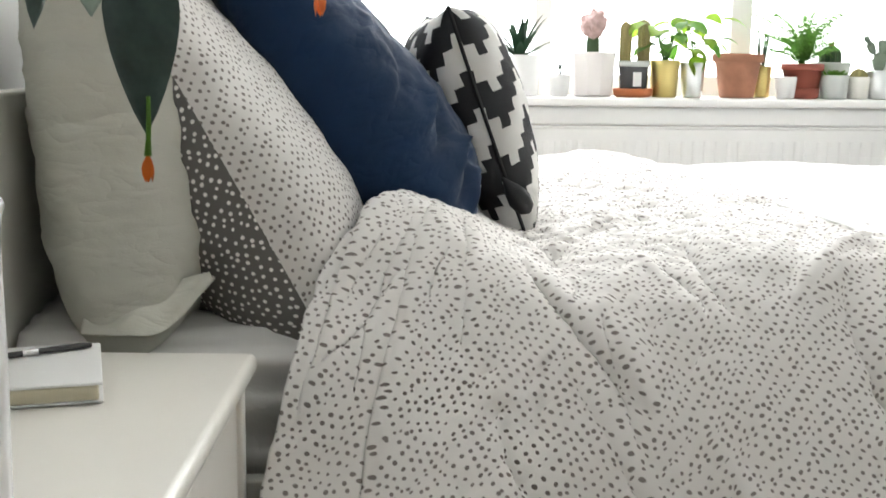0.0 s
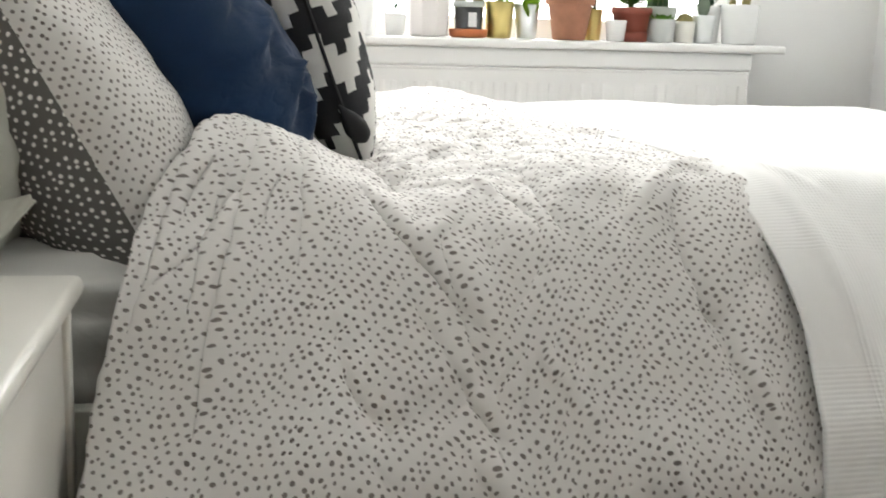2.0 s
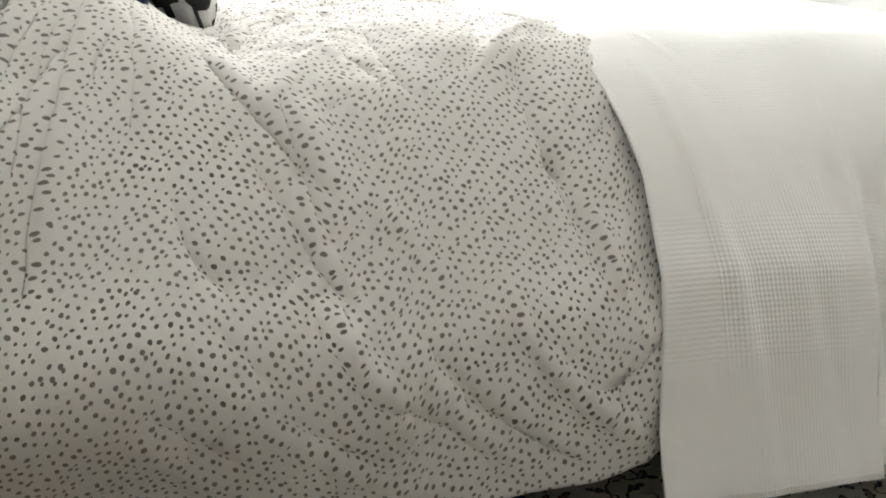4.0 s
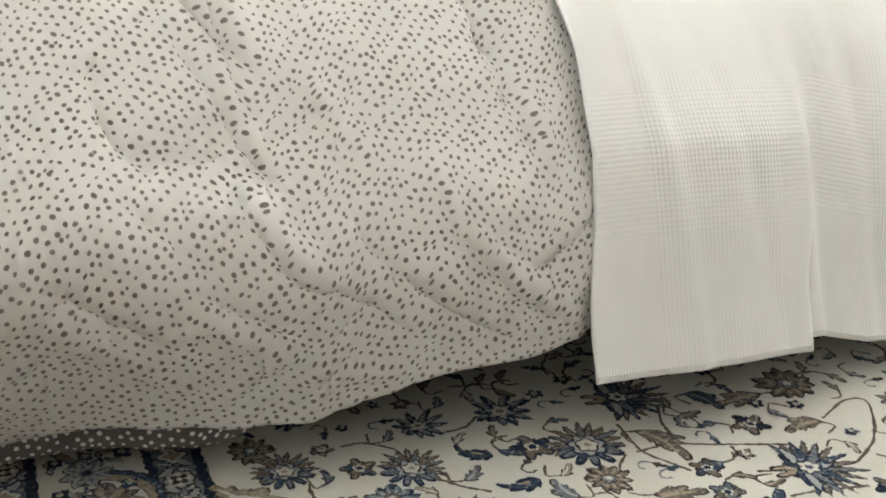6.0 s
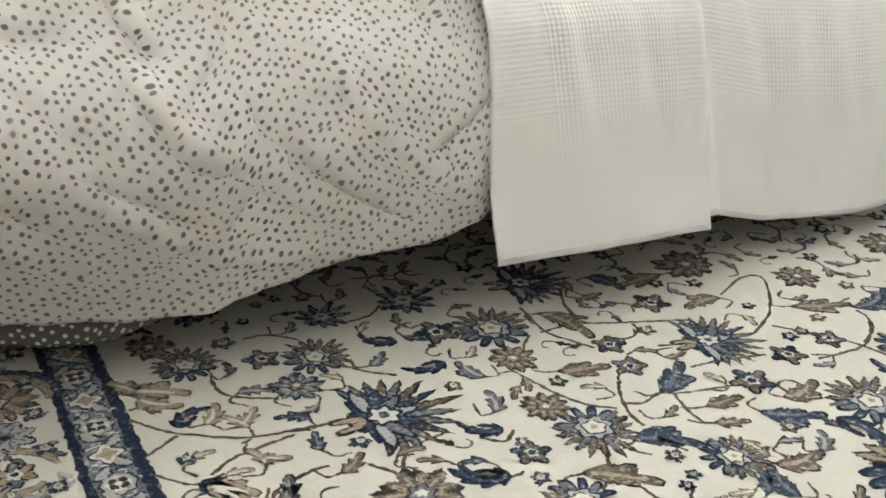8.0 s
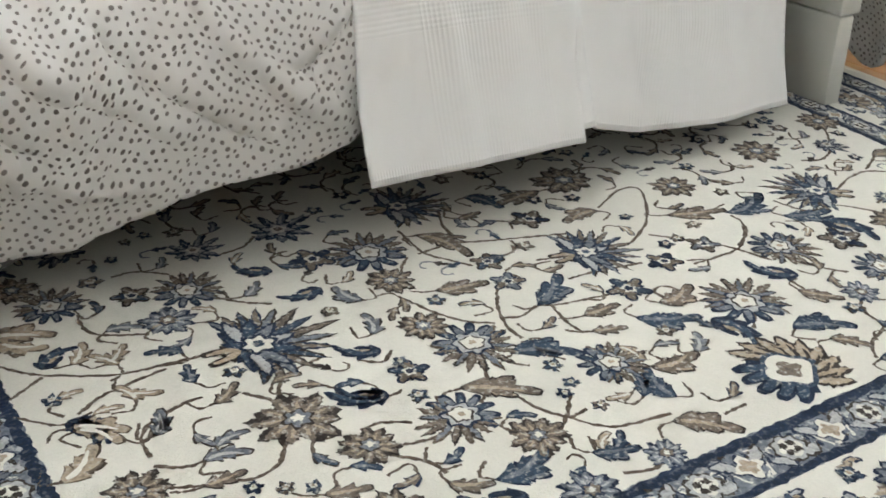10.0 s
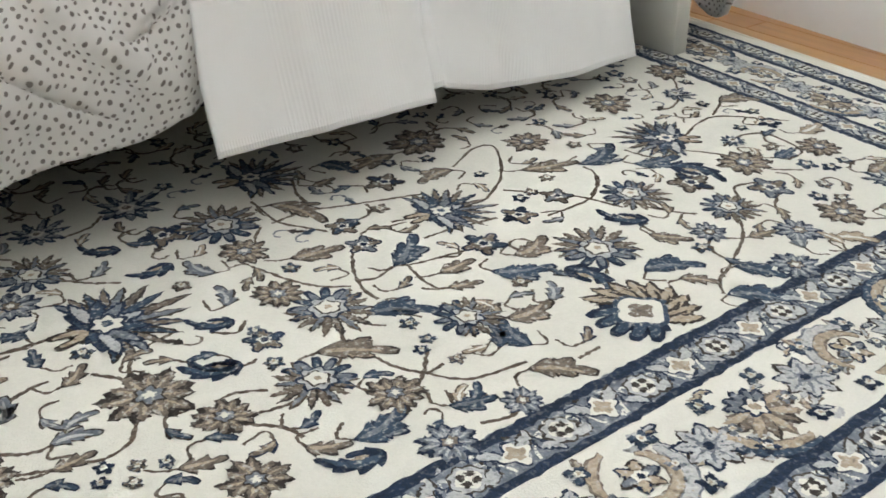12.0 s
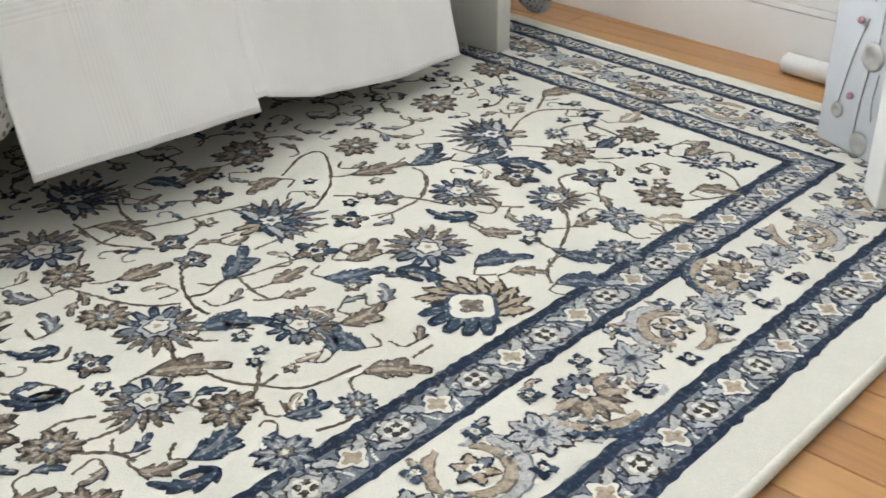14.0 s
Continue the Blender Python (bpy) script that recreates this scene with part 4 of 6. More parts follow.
def spines(radius, height, ribs, rows, length, cap=0.35):
    bm = bmesh.new()
    for i in range(rows):
        s = (i + 0.5) / rows
        r = radius * (1 if s < 1 - cap else math.sqrt(max(0.0, 1 - ((s - 1 + cap) / cap) ** 2)))
        for k in range(ribs):
            a = math.tau * (k + 0.5) / ribs
            base = Vector((r * math.cos(a), r * math.sin(a), s * height))
            for q in (-0.8, 0, 0.8):
                tip = base + Vector((math.cos(a + q), math.sin(a + q), 0.35 + 0.4 * abs(q) * (1 if q > 0 else -1))).normalized() * length
                side = Vector((-math.sin(a), math.cos(a), 0)) * 0.0007
                v = [bm.verts.new(base + side), bm.verts.new(base - side), bm.verts.new(tip)]
                bm.faces.new(v)
    return bm


def cactus(parent, x, y, z, radius, height, mat, ribs=11, cap=0.35, length=0.005, rows=12):
    put(part("stem", ribbed(radius, height, ribs, cap), mat, parent), pose(x, y, z))
    tagged(put(part("spines", spines(radius, height, ribs, rows, length, cap), SPINE, parent, "pale spines"), pose(x, y, z)), kind="stuff")


def rosette_of(parent, z, count, length, width, mat, lift=70, spread=50, droop=0.3, fold=0.35):
    for k in range(count):
        s = k / count
        put(part("leaf", blade(length * (0.75 + 0.4 * random.random()), width, droop, 0.15, 6, fold, 0.35), mat, parent), pose(0, 0, z, 0, -(lift - spread * s + random.uniform(-6, 6)), k * 137.5))


# the row, from the head of the bed to its foot
p = potted("cactus_pot", "small round green cacti in a white pot", 722, 0.045, 0.036, 0.09, WHITE_GLAZE, 0.03)
for dx, r in ((-0.018, 0.022), (0.018, 0.024)):
    cactus(p, dx, 0, 0.078, r, 0.055, CACTUS, 10, 0.6, 0.006)
p = potted("cactus_pot", "small dark cactus in a tan pot", 888, 0.028, 0.022, 0.07, CLAY, 0.07)
cactus(p, 0, 0, 0.06, 0.015, 0.05, CACTUS_DARK, 9, 0.5, 0.006)
p = potted("aloe_plant", "spiky green aloe in a square-shouldered white pot", 931, 0.064, 0.055, 0.115, WHITE_GLAZE)
rosette_of(p, 0.10, 18, 0.135, 0.024, LEAF_DARK, 80, 75, 0.2)
p = potted("cactus_pot", "empty cream pot behind the aloe", 965, 0.032, 0.026, 0.095, IVORY_GLAZE, 0.08)
p = potted("tiny_succulent", "tiny dark succulent in a small white pot", 999, 0.031, 0.025, 0.062, WHITE_GLAZE, -0.01)
put(part("stem", tube([(0, 0, 0.05), (0.002, 0, 0.085)], 0.003), CACTUS_DARK, p), pose(0, 0, 0))
rosette_of(p, 0.075, 7, 0.028, 0.008, LEAF_DARK, 70, 60)
p = potted("grafted_cactus", "pink crested cactus grafted on green in a faceted white pot", 1057, 0.066, 0.056, 0.125, BLUSH, 0.0, 0.0, True, 9)
put(part("stem", ribbed(0.022, 0.065, 3, 0.3, 0.5), CACTUS_DARK, p), pose(0, 0, 0.11))
tagged(put(part("thorns", spines(0.022, 0.065, 3, 5, 0.010), SPINE, p, "pale thorns"), pose(0, 0, 0.11)), kind="stuff")
bm = bmesh.new()
bmesh.ops.create_icosphere(bm, subdivisions=4, radius=0.036)
for v in bm.verts:
    v.co *= 1 + 0.42 * noise.noise(v.co * 55) + 0.15 * noise.noise(v.co * 120)
    v.co.z *= 1.05
put(part("crest", bm, PINK, p, "pink crested top"), pose(0, 0, 0.205))
p = potted("cactus_pair", "two tall ribbed cacti in a charcoal pot on an orange saucer", 1125, 0.044, 0.038, 0.098, CHARCOAL, -0.01)
part("saucer", lathe([(0.046, -0.0005), (0.054, 0.004), (0.057, 0.022), (0.054, 0.024), (0.050, 0.010)], 28), ORANGE_CLAY, p, "orange clay saucer")
part("band", lathe([(0.0425, 0.085), (0.046, 0.086), (0.0465, 0.101), (0.043, 0.102)], 28, False), GREY_GLAZE, p, "pale grey lip")
part("tag", box((-0.012, -0.0445, 0.03), (0.012, -0.0425, 0.07), 0.0005), COVER, p, "pale plain tag")
cactus(p, -0.026, 0, 0.085, 0.0175, 0.128, CACTUS, 13, 0.2, 0.005, 26)
cactus(p, 0.028, 0.004, 0.085, 0.0190, 0.135, CACTUS, 13, 0.2, 0.005, 26)


def trailing(parent, z, count, size, mats, reach=0.05, low=0.0):
    for k in range(count):
        a = k * 2.399 + random.uniform(-0.3, 0.3)
        h = 0.03 + 0.10 * random.random()
        tip = Vector((math.cos(a) * reach * random.uniform(0.4, 1.3), math.sin(a) * reach * 0.8, z + h - low * random.random()))
        part("stem", tube([(0, 0, z - 0.015), (tip.x * 0.4, tip.y * 0.4, z + h * 0.7), tip], 0.0016, 6), LEAF, parent)
        sz = size * random.uniform(0.8, 1.3)
        put(part("leaf", blade(sz, sz * 0.72, 1.1, 0.4, 8, 0.15, 0.35), mats[k % len(mats)], parent), Matrix.Translation(tip) @ pose(0, 0, 0, random.uniform(-25, 25), random.uniform(0, 30), math.degrees(a)))


p = potted("vine_plant", "heart-leaved green vine in a brushed gold pot", 1180, 0.044, 0.036, 0.105, GOLD)
trailing(p, 0.095, 18, 0.066, (LEAF, LEAF_LIME, LEAF), 0.06)
p = potted("vine_plant", "lime heart-leaved vine in a silver pot", 1228, 0.038, 0.029, 0.10, SILVER, -0.005)
trailing(p, 0.10, 16, 0.066, (LEAF_LIME, LEAF, LEAF_LIME), 0.06)
put(part("leaf", blade(0.062, 0.055, 0.5, -1.25, 8, 0.15, 0.35), LEAF_LIME, p, "lime yellow leaf"), pose(0.0, -0.03, 0.118, 0, 0, -80))
p = potted("terracotta_pot", "weathered terracotta flower pot with a thick lip", 1307, 0.069, 0.049, 0.126, CLAY, 0.0, 0.005, category="plant pot")
p = potted("stem_plant", "slim upright green stems in a narrow gold pot", 1360, 0.031, 0.025, 0.092, GOLD, 0.05)
for k in range(7):
    a, h = k * 2.4, random.uniform(0.06, 0.14)
    part("stem", tube([(0.006 * math.cos(a), 0.006 * math.sin(a), 0.08), (0.012 * math.cos(a), 0.012 * math.sin(a), 0.09 + h * 0.5), (0.018 * math.cos(a), 0.018 * math.sin(a), 0.09 + h)], [0.0035, 0.003, 0.0015], 6), LEAF_DARK, p)
    put(part("leaf", blade(0.03, 0.009, 0.6, 0.4, 5), LEAF, p), pose(0.012 * math.cos(a), 0.012 * math.sin(a), 0.09 + h * 0.6, 0, -30, math.degrees(a)))
potted("small_pot", "small white empty pot", 1386, 0.032, 0.026, 0.062, WHITE_GLAZE, -0.03, category="plant pot")
p = potted("fern", "feathery bright green fern in a red-brown pot", 1421, 0.058, 0.044, 0.10, RED_CLAY, 0.0, 0.003)
part("saucer", lathe([(0.046, -0.0005), (0.050, 0.004), (0.052, 0.030), (0.049, 0.030)], 28, False), RED_CLAY, p)
for k in range(58):
    a, reach, h = k * 2.399, random.uniform(0.02, 0.15), random.uniform(0.05, 0.17)
    pts = [(0, 0, 0.085), (math.cos(a) * reach * 0.35, math.sin(a) * reach * 0.35, 0.085 + h * 0.7), (math.cos(a) * reach, math.sin(a) * reach, 0.085 + h)]
    line, _ = smooth_line(pts, 12)
    bm = tube([tuple(q) for q in line], 0.0008, 5)
    for i in range(3, 12):
        for _ in range(13):
            base = Vector(line[i])
            tip = base + Vector((random.gauss(0, 1), random.gauss(0, 1), random.gauss(0.25, 0.6))).normalized() * random.uniform(0.012, 0.030)
            off = Vector((random.gauss(0, 1), random.gauss(0, 1), random.gauss(0, 1))).normalized() * 0.0014
            bm.faces.new([bm.verts.new(base + off), bm.verts.new(base - off), bm.verts.new(tip)])
    part("frond", bm, FERN, p)
p = potted("round_cactus", "round dark cactus with a red top in a pale grey bowl", 1485, 0.060, 0.050, 0.105, GREY_GLAZE, 0.06)
cactus(p, 0, 0, 0.092, 0.034, 0.062, CACTUS_DARK, 14, 0.6, 0.006)
put(part("bloom", lathe([(0.004, 0), (0.009, 0.004), (0.010, 0.009), (0.004, 0.013)], 12), RED, p, "red bloom"), pose(0, 0, 0.150))
p = potted("succulent", "low green succulent in a pale grey-green pot", 1472, 0.040, 0.036, 0.068, GREY_GLAZE, -0.03)
for k in range(26):
    r = 0.032 * math.sqrt(k / 26)
    rosette = put(part("leaf", blade(0.022, 0.011, 0.4, 0.5, 5, 0.3, 0.5), LEAF, p), pose(r * math.cos(k * 2.4), r * math.sin(k * 2.4), 0.060 + 0.008 * random.random(), 0, -30, math.degrees(k * 2.4)))
p = potted("round_cactus", "small golden round cactus in an ivory pot", 1514, 0.033, 0.029, 0.064, IVORY_GLAZE, -0.03)
cactus(p, 0, 0, 0.052, 0.027, 0.036, CACTUS, 13, 0.8, 0.005)
p = potted("paddle_cactus", "grey-green paddle cactus in a silver pot", 1550, 0.036, 0.029, 0.083, SILVER, -0.03)


def paddle(w, h):
    bm = bmesh.new()
    bmesh.ops.create_uvsphere(bm, u_segments=18, v_segments=12, radius=1)
    for v in bm.verts:
        v.co = Vector((v.co.x * w * (0.75 + 0.25 * v.co.z), v.co.y * 0.007, (v.co.z + 1) * h / 2))
    return bm


for x, z, w, h, t in ((0, 0.07, 0.026, 0.065, 0), (-0.018, 0.125, 0.017, 0.045, -28), (0.014, 0.125, 0.019, 0.05, 20), (0.0, 0.128, 0.015, 0.042, 0), (-0.034, 0.155, 0.012, 0.032, -40), (0.028, 0.165, 0.013, 0.034, 12)):
    put(part("paddle", paddle(w, h), CACTUS_GREY, p), pose(x, random.uniform(-0.006, 0.006), z, 0, t, random.uniform(-20, 20)))
p = potted("agave", "dark spiky agave in a pale blue-white pot", 1577, 0.042, 0.034, 0.112, WHITE_GLAZE, 0.04)
rosette_of(p, 0.10, 20, 0.075, 0.016, LEAF_DARK, 85, 78, 0.2)
p = potted("cactus_pot", "two small golden cacti in a large white pot", 1626, 0.058, 0.050, 0.118, WHITE_GLAZE, -0.01)
cactus(p, -0.027, 0.0, 0.10, 0.011, 0.038, CACTUS, 11, 0.45, 0.004)
cactus(p, 0.020, 0.004, 0.10, 0.013, 0.052, CACTUS, 11, 0.35, 0.004)

# ---- far end: board, post, roll ----
DECOR = plain("pale_blue_white_lacquer", (0.66, 0.69, 0.73), 0.35, vary=0.03)
GEM = plain("pink_bead", (0.60, 0.34, 0.38), 0.2, vary=0.1)
WIRE = plain("grey_wire", (0.30, 0.30, 0.32), 0.4, 0.5)
SHELL = plain("smoky_shell", (0.52, 0.51, 0.50), 0.3, 0.3, vary=0.35, scale=60)
panel = empty("decor_box", "pale lacquered box with wire flowers and pink beads", "box", at=(1.717, 0.5465, 0.0125))
panel.rotation_euler = (0, 0, math.atan2(-0.095, -0.040))
part("body", box((-0.056, 0.0, 0.0), (0.056, 0.10, 0.62), 0.004), DECOR, panel)


def disc(r):
    return lathe([(r * 0.15, 0.0), (r * 0.4, 0.003), (r * 0.75, 0.0035), (r, 0.001), (r * 0.98, 0.0)], 24)


for x, z, r in ((0.028, 0.150, 0.021), (-0.022, 0.055, 0.012), (0.030, 0.020, 0.018)):
    put(part("shell_disc", disc(r), SHELL, panel, "smoky shell disc"), pose(x, -0.0005, z, 90, 0, 0))
for x, z in ((-0.002, 0.195), (0.002, 0.085)):
    bm = bmesh.new()
    bmesh.ops.create_uvsphere(bm, u_segments=12, v_segments=8, radius=0.0052)
    put(part("bead", bm, GEM, panel, "pink bead"), pose(x, -0.005, z))
for pts in (((0.026, 0.13), (0.020, 0.08), (0.018, 0.03)), ((0.010, 0.20), (-0.008, 0.14), (-0.022, 0.065)), ((0.016, 0.225), (0.012, 0.235), (0.034, 0.232), (0.036, 0.17)), ((0.046, 0.13), (0.042, 0.09), (0.046, 0.06))):
    line, _ = smooth_line(pts, 14)
    part("wire", tube([(a, -0.0015, b) for a, b in line], 0.0009, 6), WIRE, panel, "fine grey wire")
post = empty("white_post", "plain white wooden post standing on the rug border", "post", at=(1.60, 0.42, 0.0125))
post.rotation_euler = (0, 0, radians(40))
part("shaft", box((-0.03, -0.03, 0.0), (0.03, 0.03, 0.62), 0.003), WHITE_PAINT, post)
roll = empty("white_roll", "white padded roll lying along the baseboard", "roll", at=(1.992, 0.69, 0.0195))
roll.rotation_euler = (0, 0, radians(-3.67))
bm = tube([(0, -0.20, 0), (0, -0.195, 0), (0, 0.095, 0), (0, 0.10, 0)], [0.012, 0.018, 0.018, 0.012], 20)
part("cover", bm, COVER, roll)

# added block: only its top edge shows, as a thin dark line past the bed
dark_block = empty("dark_line_block", "black block added for a thin dark line past the bed", "box")
part("body", box((1.70, 2.88, 0.0), (1.98, 3.02, 0.634), 0.004), BLACK_PLASTIC, dark_block)
part("top_slab", box((1.695, 2.875, 0.6345), (1.985, 3.025, 0.647), 0.003), BLACK_PLASTIC, dark_block)

# ---- rug ----
FX0, FX1, FY0, FY1, PILE = 0.28, 1.65, 0.588, 1.50, 0.012
rug = empty("rug", "cream oriental rug with blue and taupe flowers and a banded border", "rug")


def pulled(x, y):
    """The rug's far end lies a little askew and drawn in."""
    skew = -0.032 + 0.06 * (y - 0.58)
    if x > FX1:
        return FX1 + skew + 0.81 * (x - FX1)
    return x + skew * min(1, max(0, (x - 1.1) / (FX1 - 1.1)))


bm = box((FX0 - 0.332, FY0 - 0.321, 0.0005), (FX1 + 0.302, FY1 + 0.332, PILE), 0.004, 2)
for v in bm.verts:
    v.co.x = pulled(v.co.x, v.co.y)
part("ground_weave", bm, W_CREAM, rug)
edge = [(FX0 - 0.334, FY0 - 0.323, 0.007), (FX1 + 0.304, FY0 - 0.323, 0.007), (FX1 + 0.304, FY1 + 0.334, 0.007), (FX0 - 0.334, FY1 + 0.334, 0.007), (FX0 - 0.334, FY0 - 0.323, 0.007)]
edge = [(pulled(x, y), y, z) for x, y, z in edge]
for a, b in zip(edge, edge[1:]):
    part("binding", tube([a, b], 0.0065, 10), W_CREAM, rug, "stitched cream binding")

MV_, MF_, MM_ = [], [], []
rnd = random.Random(7)
KNOT = 0.0022


def motif(points, mat, layer, knot=True):
    """A flat tuft of coloured wool, fan-shaped about its middle."""
    if knot:
        points = [(round(a / KNOT) * KNOT, round(b / KNOT) * KNOT) for a, b in points]
    n = len(points)
    z = PILE + 0.0005 + 0.0005 * layer
    k = len(MV_)
    MV_.append((sum(q[0] for q in points) / n, sum(q[1] for q in points) / n, z + 0.0004))
    MV_.extend((a, b, z) for a, b in points)
    for i in range(n):
        MF_.append((k, k + 1 + i, k + 1 + (i + 1) % n))
        MM_.append(mat)


def ragged(points, amount):
    return [(a + rnd.uniform(-amount, amount), b + rnd.uniform(-amount, amount)) for a, b in points]


def petal(x, y, ang, r0, r1, width, mat, layer, bend=0.0, tip=1.0, rough=0.0011):
    """A petal from r0 to r1 along ang, curving by bend."""
    left, right = [], []
    steps = 8 if r1 - r0 < 0.03 else 13
    for i in range(steps + 1):
        s = i / steps
        w = width / 2 * (1 + (0.16 if i % 2 else -0.14)) * math.sin(math.pi * min(1.0, 0.08 + 0.92 * s) ** tip) ** 0.75 if i < steps else 0.0
        a = ang + bend * s
        r = r0 + (r1 - r0) * s
        cx, cy = x + r * math.cos(a), y + r * math.sin(a)
        left.append((cx - w * math.sin(a), cy + w * math.cos(a)))
        right.append((cx + w * math.sin(a), cy - w * math.cos(a)))
    motif(ragged(left + right[::-1], rough), mat, layer)


def disc_of(x, y, r, mat, layer, wave=0.0, lobes=6, n=26, rough=0.0008):
    motif(ragged([(x + r * (1 + wave * math.cos(lobes * math.tau * i / n)) * math.cos(math.tau * i / n), y + r * (1 + wave * math.cos(lobes * math.tau * i / n)) * math.sin(math.tau * i / n)) for i in range(n)], rough), mat, layer)


def rosette(x, y, r, n, fill, rim, core, turn=0.0, second=None):
    big = r > 0.025
    for k in range(n):
        a = turn + math.tau * k / n + rnd.uniform(-0.06, 0.06)
        reach = r * rnd.uniform(0.85, 1.15) * ((0.74 + 0.52 * math.cos((a - turn) / 2) ** 2) if big else 1.0)
        petal(x, y, a, r * 0.15, reach, r * 3.4 / n, rim, 0, rnd.uniform(-0.15, 0.15))
        petal(x, y, a, r * 0.25, reach * 0.92, r * 2.4 / n, fill if k % 2 or second is None else second, 1)
        if big:
            petal(x, y, a, r * 0.4, reach * 0.72, r * 0.7 / n, GREY if fill == BLUE else TAN, 2)
    if big:
        for k in range(6):
            a = turn + math.tau * (k + 0.5) / 6
            petal(x, y, a, 0, r * 0.55, r * 0.34, rim, 2.4)
            petal(x, y, a, 0, r * 0.46, r * 0.22, BLUE if fill == TAUPE else GREY, 3)
        disc_of(x, y, r * 0.24, CREAM, 4, 0.15, 5)
        disc_of(x, y, r * 0.13, core, 5)
    else:
        disc_of(x, y, r * 0.34, CREAM, 3, 0.15, 5)
        disc_of(x, y, r * 0.18, core, 4)


def vine(points, width=0.0044, mat=VINE):
    line, length = smooth_line(points, max(10, int(170 * math.dist(points[0], points[-1])) + 8))
    w = width / 2
    prev = None
    for i in range(len(line) - 1):
        a, b = line[i], line[i + 1]
        d = (b - a) / (np.linalg.norm(b - a) + 1e-9)
        n = np.array([-d[1], d[0]])
        j0, j1 = rnd.uniform(-0.0012, 0.0012), rnd.uniform(-0.0012, 0.0012)
        p0 = prev if prev is not None else (a + n * w, a - n * w)
        p1 = (b + n * (w + j0), b - n * (w + j1))
        motif([tuple(p0[0]), tuple(p1[0]), tuple(p1[1]), tuple(p0[1])], mat, -0.6, False)
        prev = p1


def ribbon(left, right, mat, layer, rough=0.0007):
    """A strip of coloured wool between two edges."""
    left, right = ragged(left, rough), ragged(right, rough)
    z, k = PILE + 0.0005 + 0.0005 * layer, len(MV_)
    for a, b in zip(left, right):
        MV_.append((*a, z))
        MV_.append((*b, z))
    for i in range(len(left) - 1):
        MF_.append((k + 2 * i, k + 2 * i + 1, k + 2 * i + 3, k + 2 * i + 2))
        MM_.append(mat)


def toothed(x, y, ang, length, width, mat, layer, bend, teeth, cut, base=0.0):
    """A pointed leaf with teeth that lean to its tip, from base to length along a bent rib."""
    left, right = [], []
    n = max(12, teeth * 6)
    for i in range(n + 1):
        s = base + (1 - base) * i / n
        a = ang + bend * s
        cx, cy = x + length * s * math.cos(ang + bend * s * 0.5), y + length * s * math.sin(ang + bend * s * 0.5)
        saw = (s * teeth) % 1.0
        w = width / 2 * math.sin(math.pi * s ** 0.75) ** 0.7 * (1 - cut + cut * saw * 1.6) if 0 < s < 1 else 0.0004
        lean = length / teeth * 0.45 * saw * cut
        ox, oy = lean * math.cos(a), lean * math.sin(a)
        left.append((cx - w * math.sin(a) + ox, cy + w * math.cos(a) + oy))
        right.append((cx + w * math.sin(a) + ox, cy - w * math.cos(a) + oy))
    ribbon(left, right, mat, layer)


def acanthus(x, y, ang, length, fill, rim, bend=None):
    """A cut leaf with a dark edge, a paler flank and a fine rib."""
    bend = rnd.choice((-1, 1)) * rnd.uniform(0.6, 1.5) if bend is None else bend
    length = max(length * 1.18, 0.032)
    wide = min(length * 0.50, 0.034)
    teeth = 2 if length < 0.04 else 3
    toothed(x, y, ang, length, wide, rim, 0, bend, teeth, 0.55)
    toothed(x, y, ang, length * 0.95, wide - 0.0055, fill, 0.6, bend, teeth, 0.55, 0.06)
    back = ang + math.pi - bend * 0.5
    vine([(x + 0.003 * math.cos(ang), y + 0.003 * math.sin(ang)), (x + 0.016 * math.cos(back), y + 0.016 * math.sin(back)), (x + 0.030 * math.cos(back - bend * 0.8), y + 0.030 * math.sin(back - bend * 0.8))], 0.0034)
    pale = {TAUPE: TAN, BLUE: MID, MID: GREY, TAN: CREAM}[fill]
    toothed(x, y, ang, length * 0.8, wide * 0.22, pale, 1.1, bend, 2, 0.2, 0.15)
    if length > 0.05:
        for q in (-1, 1):
            a = ang + bend * 0.3 + q * 0.95
            bx, by = x + length * 0.34 * math.cos(ang + bend * 0.17), y + length * 0.34 * math.sin(ang + bend * 0.17)
            toothed(bx, by, a, length * 0.42, wide * 0.50, rim, -0.1, -q * 0.9, 2, 0.4)
            toothed(bx, by, a, length * 0.38, wide * 0.30, fill if q > 0 else pale if pale != CREAM else TAUPE, 0.5, -q * 0.9, 2, 0.4)


def sunburst(x, y, ang, r):
    """A fan of thin brown petals over a blue toothed cup, round a pale eye."""
    for k in range(-6, 7):
        a = ang + k * 0.30 + rnd.uniform(-0.05, 0.05)
        reach = r * rnd.uniform(0.92, 1.12) * (1.05 - 0.03 * abs(k))
        petal(x, y, a, r * 0.30, reach, r * 0.20, BROWN if k % 2 else VINE, 0, 0.03 * k)
        petal(x, y, a, r * 0.36, reach * 0.90, r * 0.115, TAUPE if k % 3 else MID, 0.6, 0.03 * k)
    for k in range(-3, 4):
        a = ang + math.pi + k * 0.40
        toothed(x, y, a, r * 0.82, r * 0.36, NAVYW, 0.3, 0.25 * k, 2, 0.45)
        toothed(x, y, a, r * 0.72, r * 0.20, BLUE if k % 2 else MID, 0.9, 0.25 * k, 2, 0.3)
    disc_of(x, y, r * 0.42, NAVYW, 1.5, 0.16, 7)
    disc_of(x, y, r * 0.36, GREY, 2.0, 0.18, 7)
    disc_of(x, y, r * 0.27, BROWN, 2.5, 0.1, 5)
    disc_of(x, y, r * 0.22, CREAM, 3.0, 0.15, 5)
    disc_of(x, y, r * 0.08, TAN, 3.6)


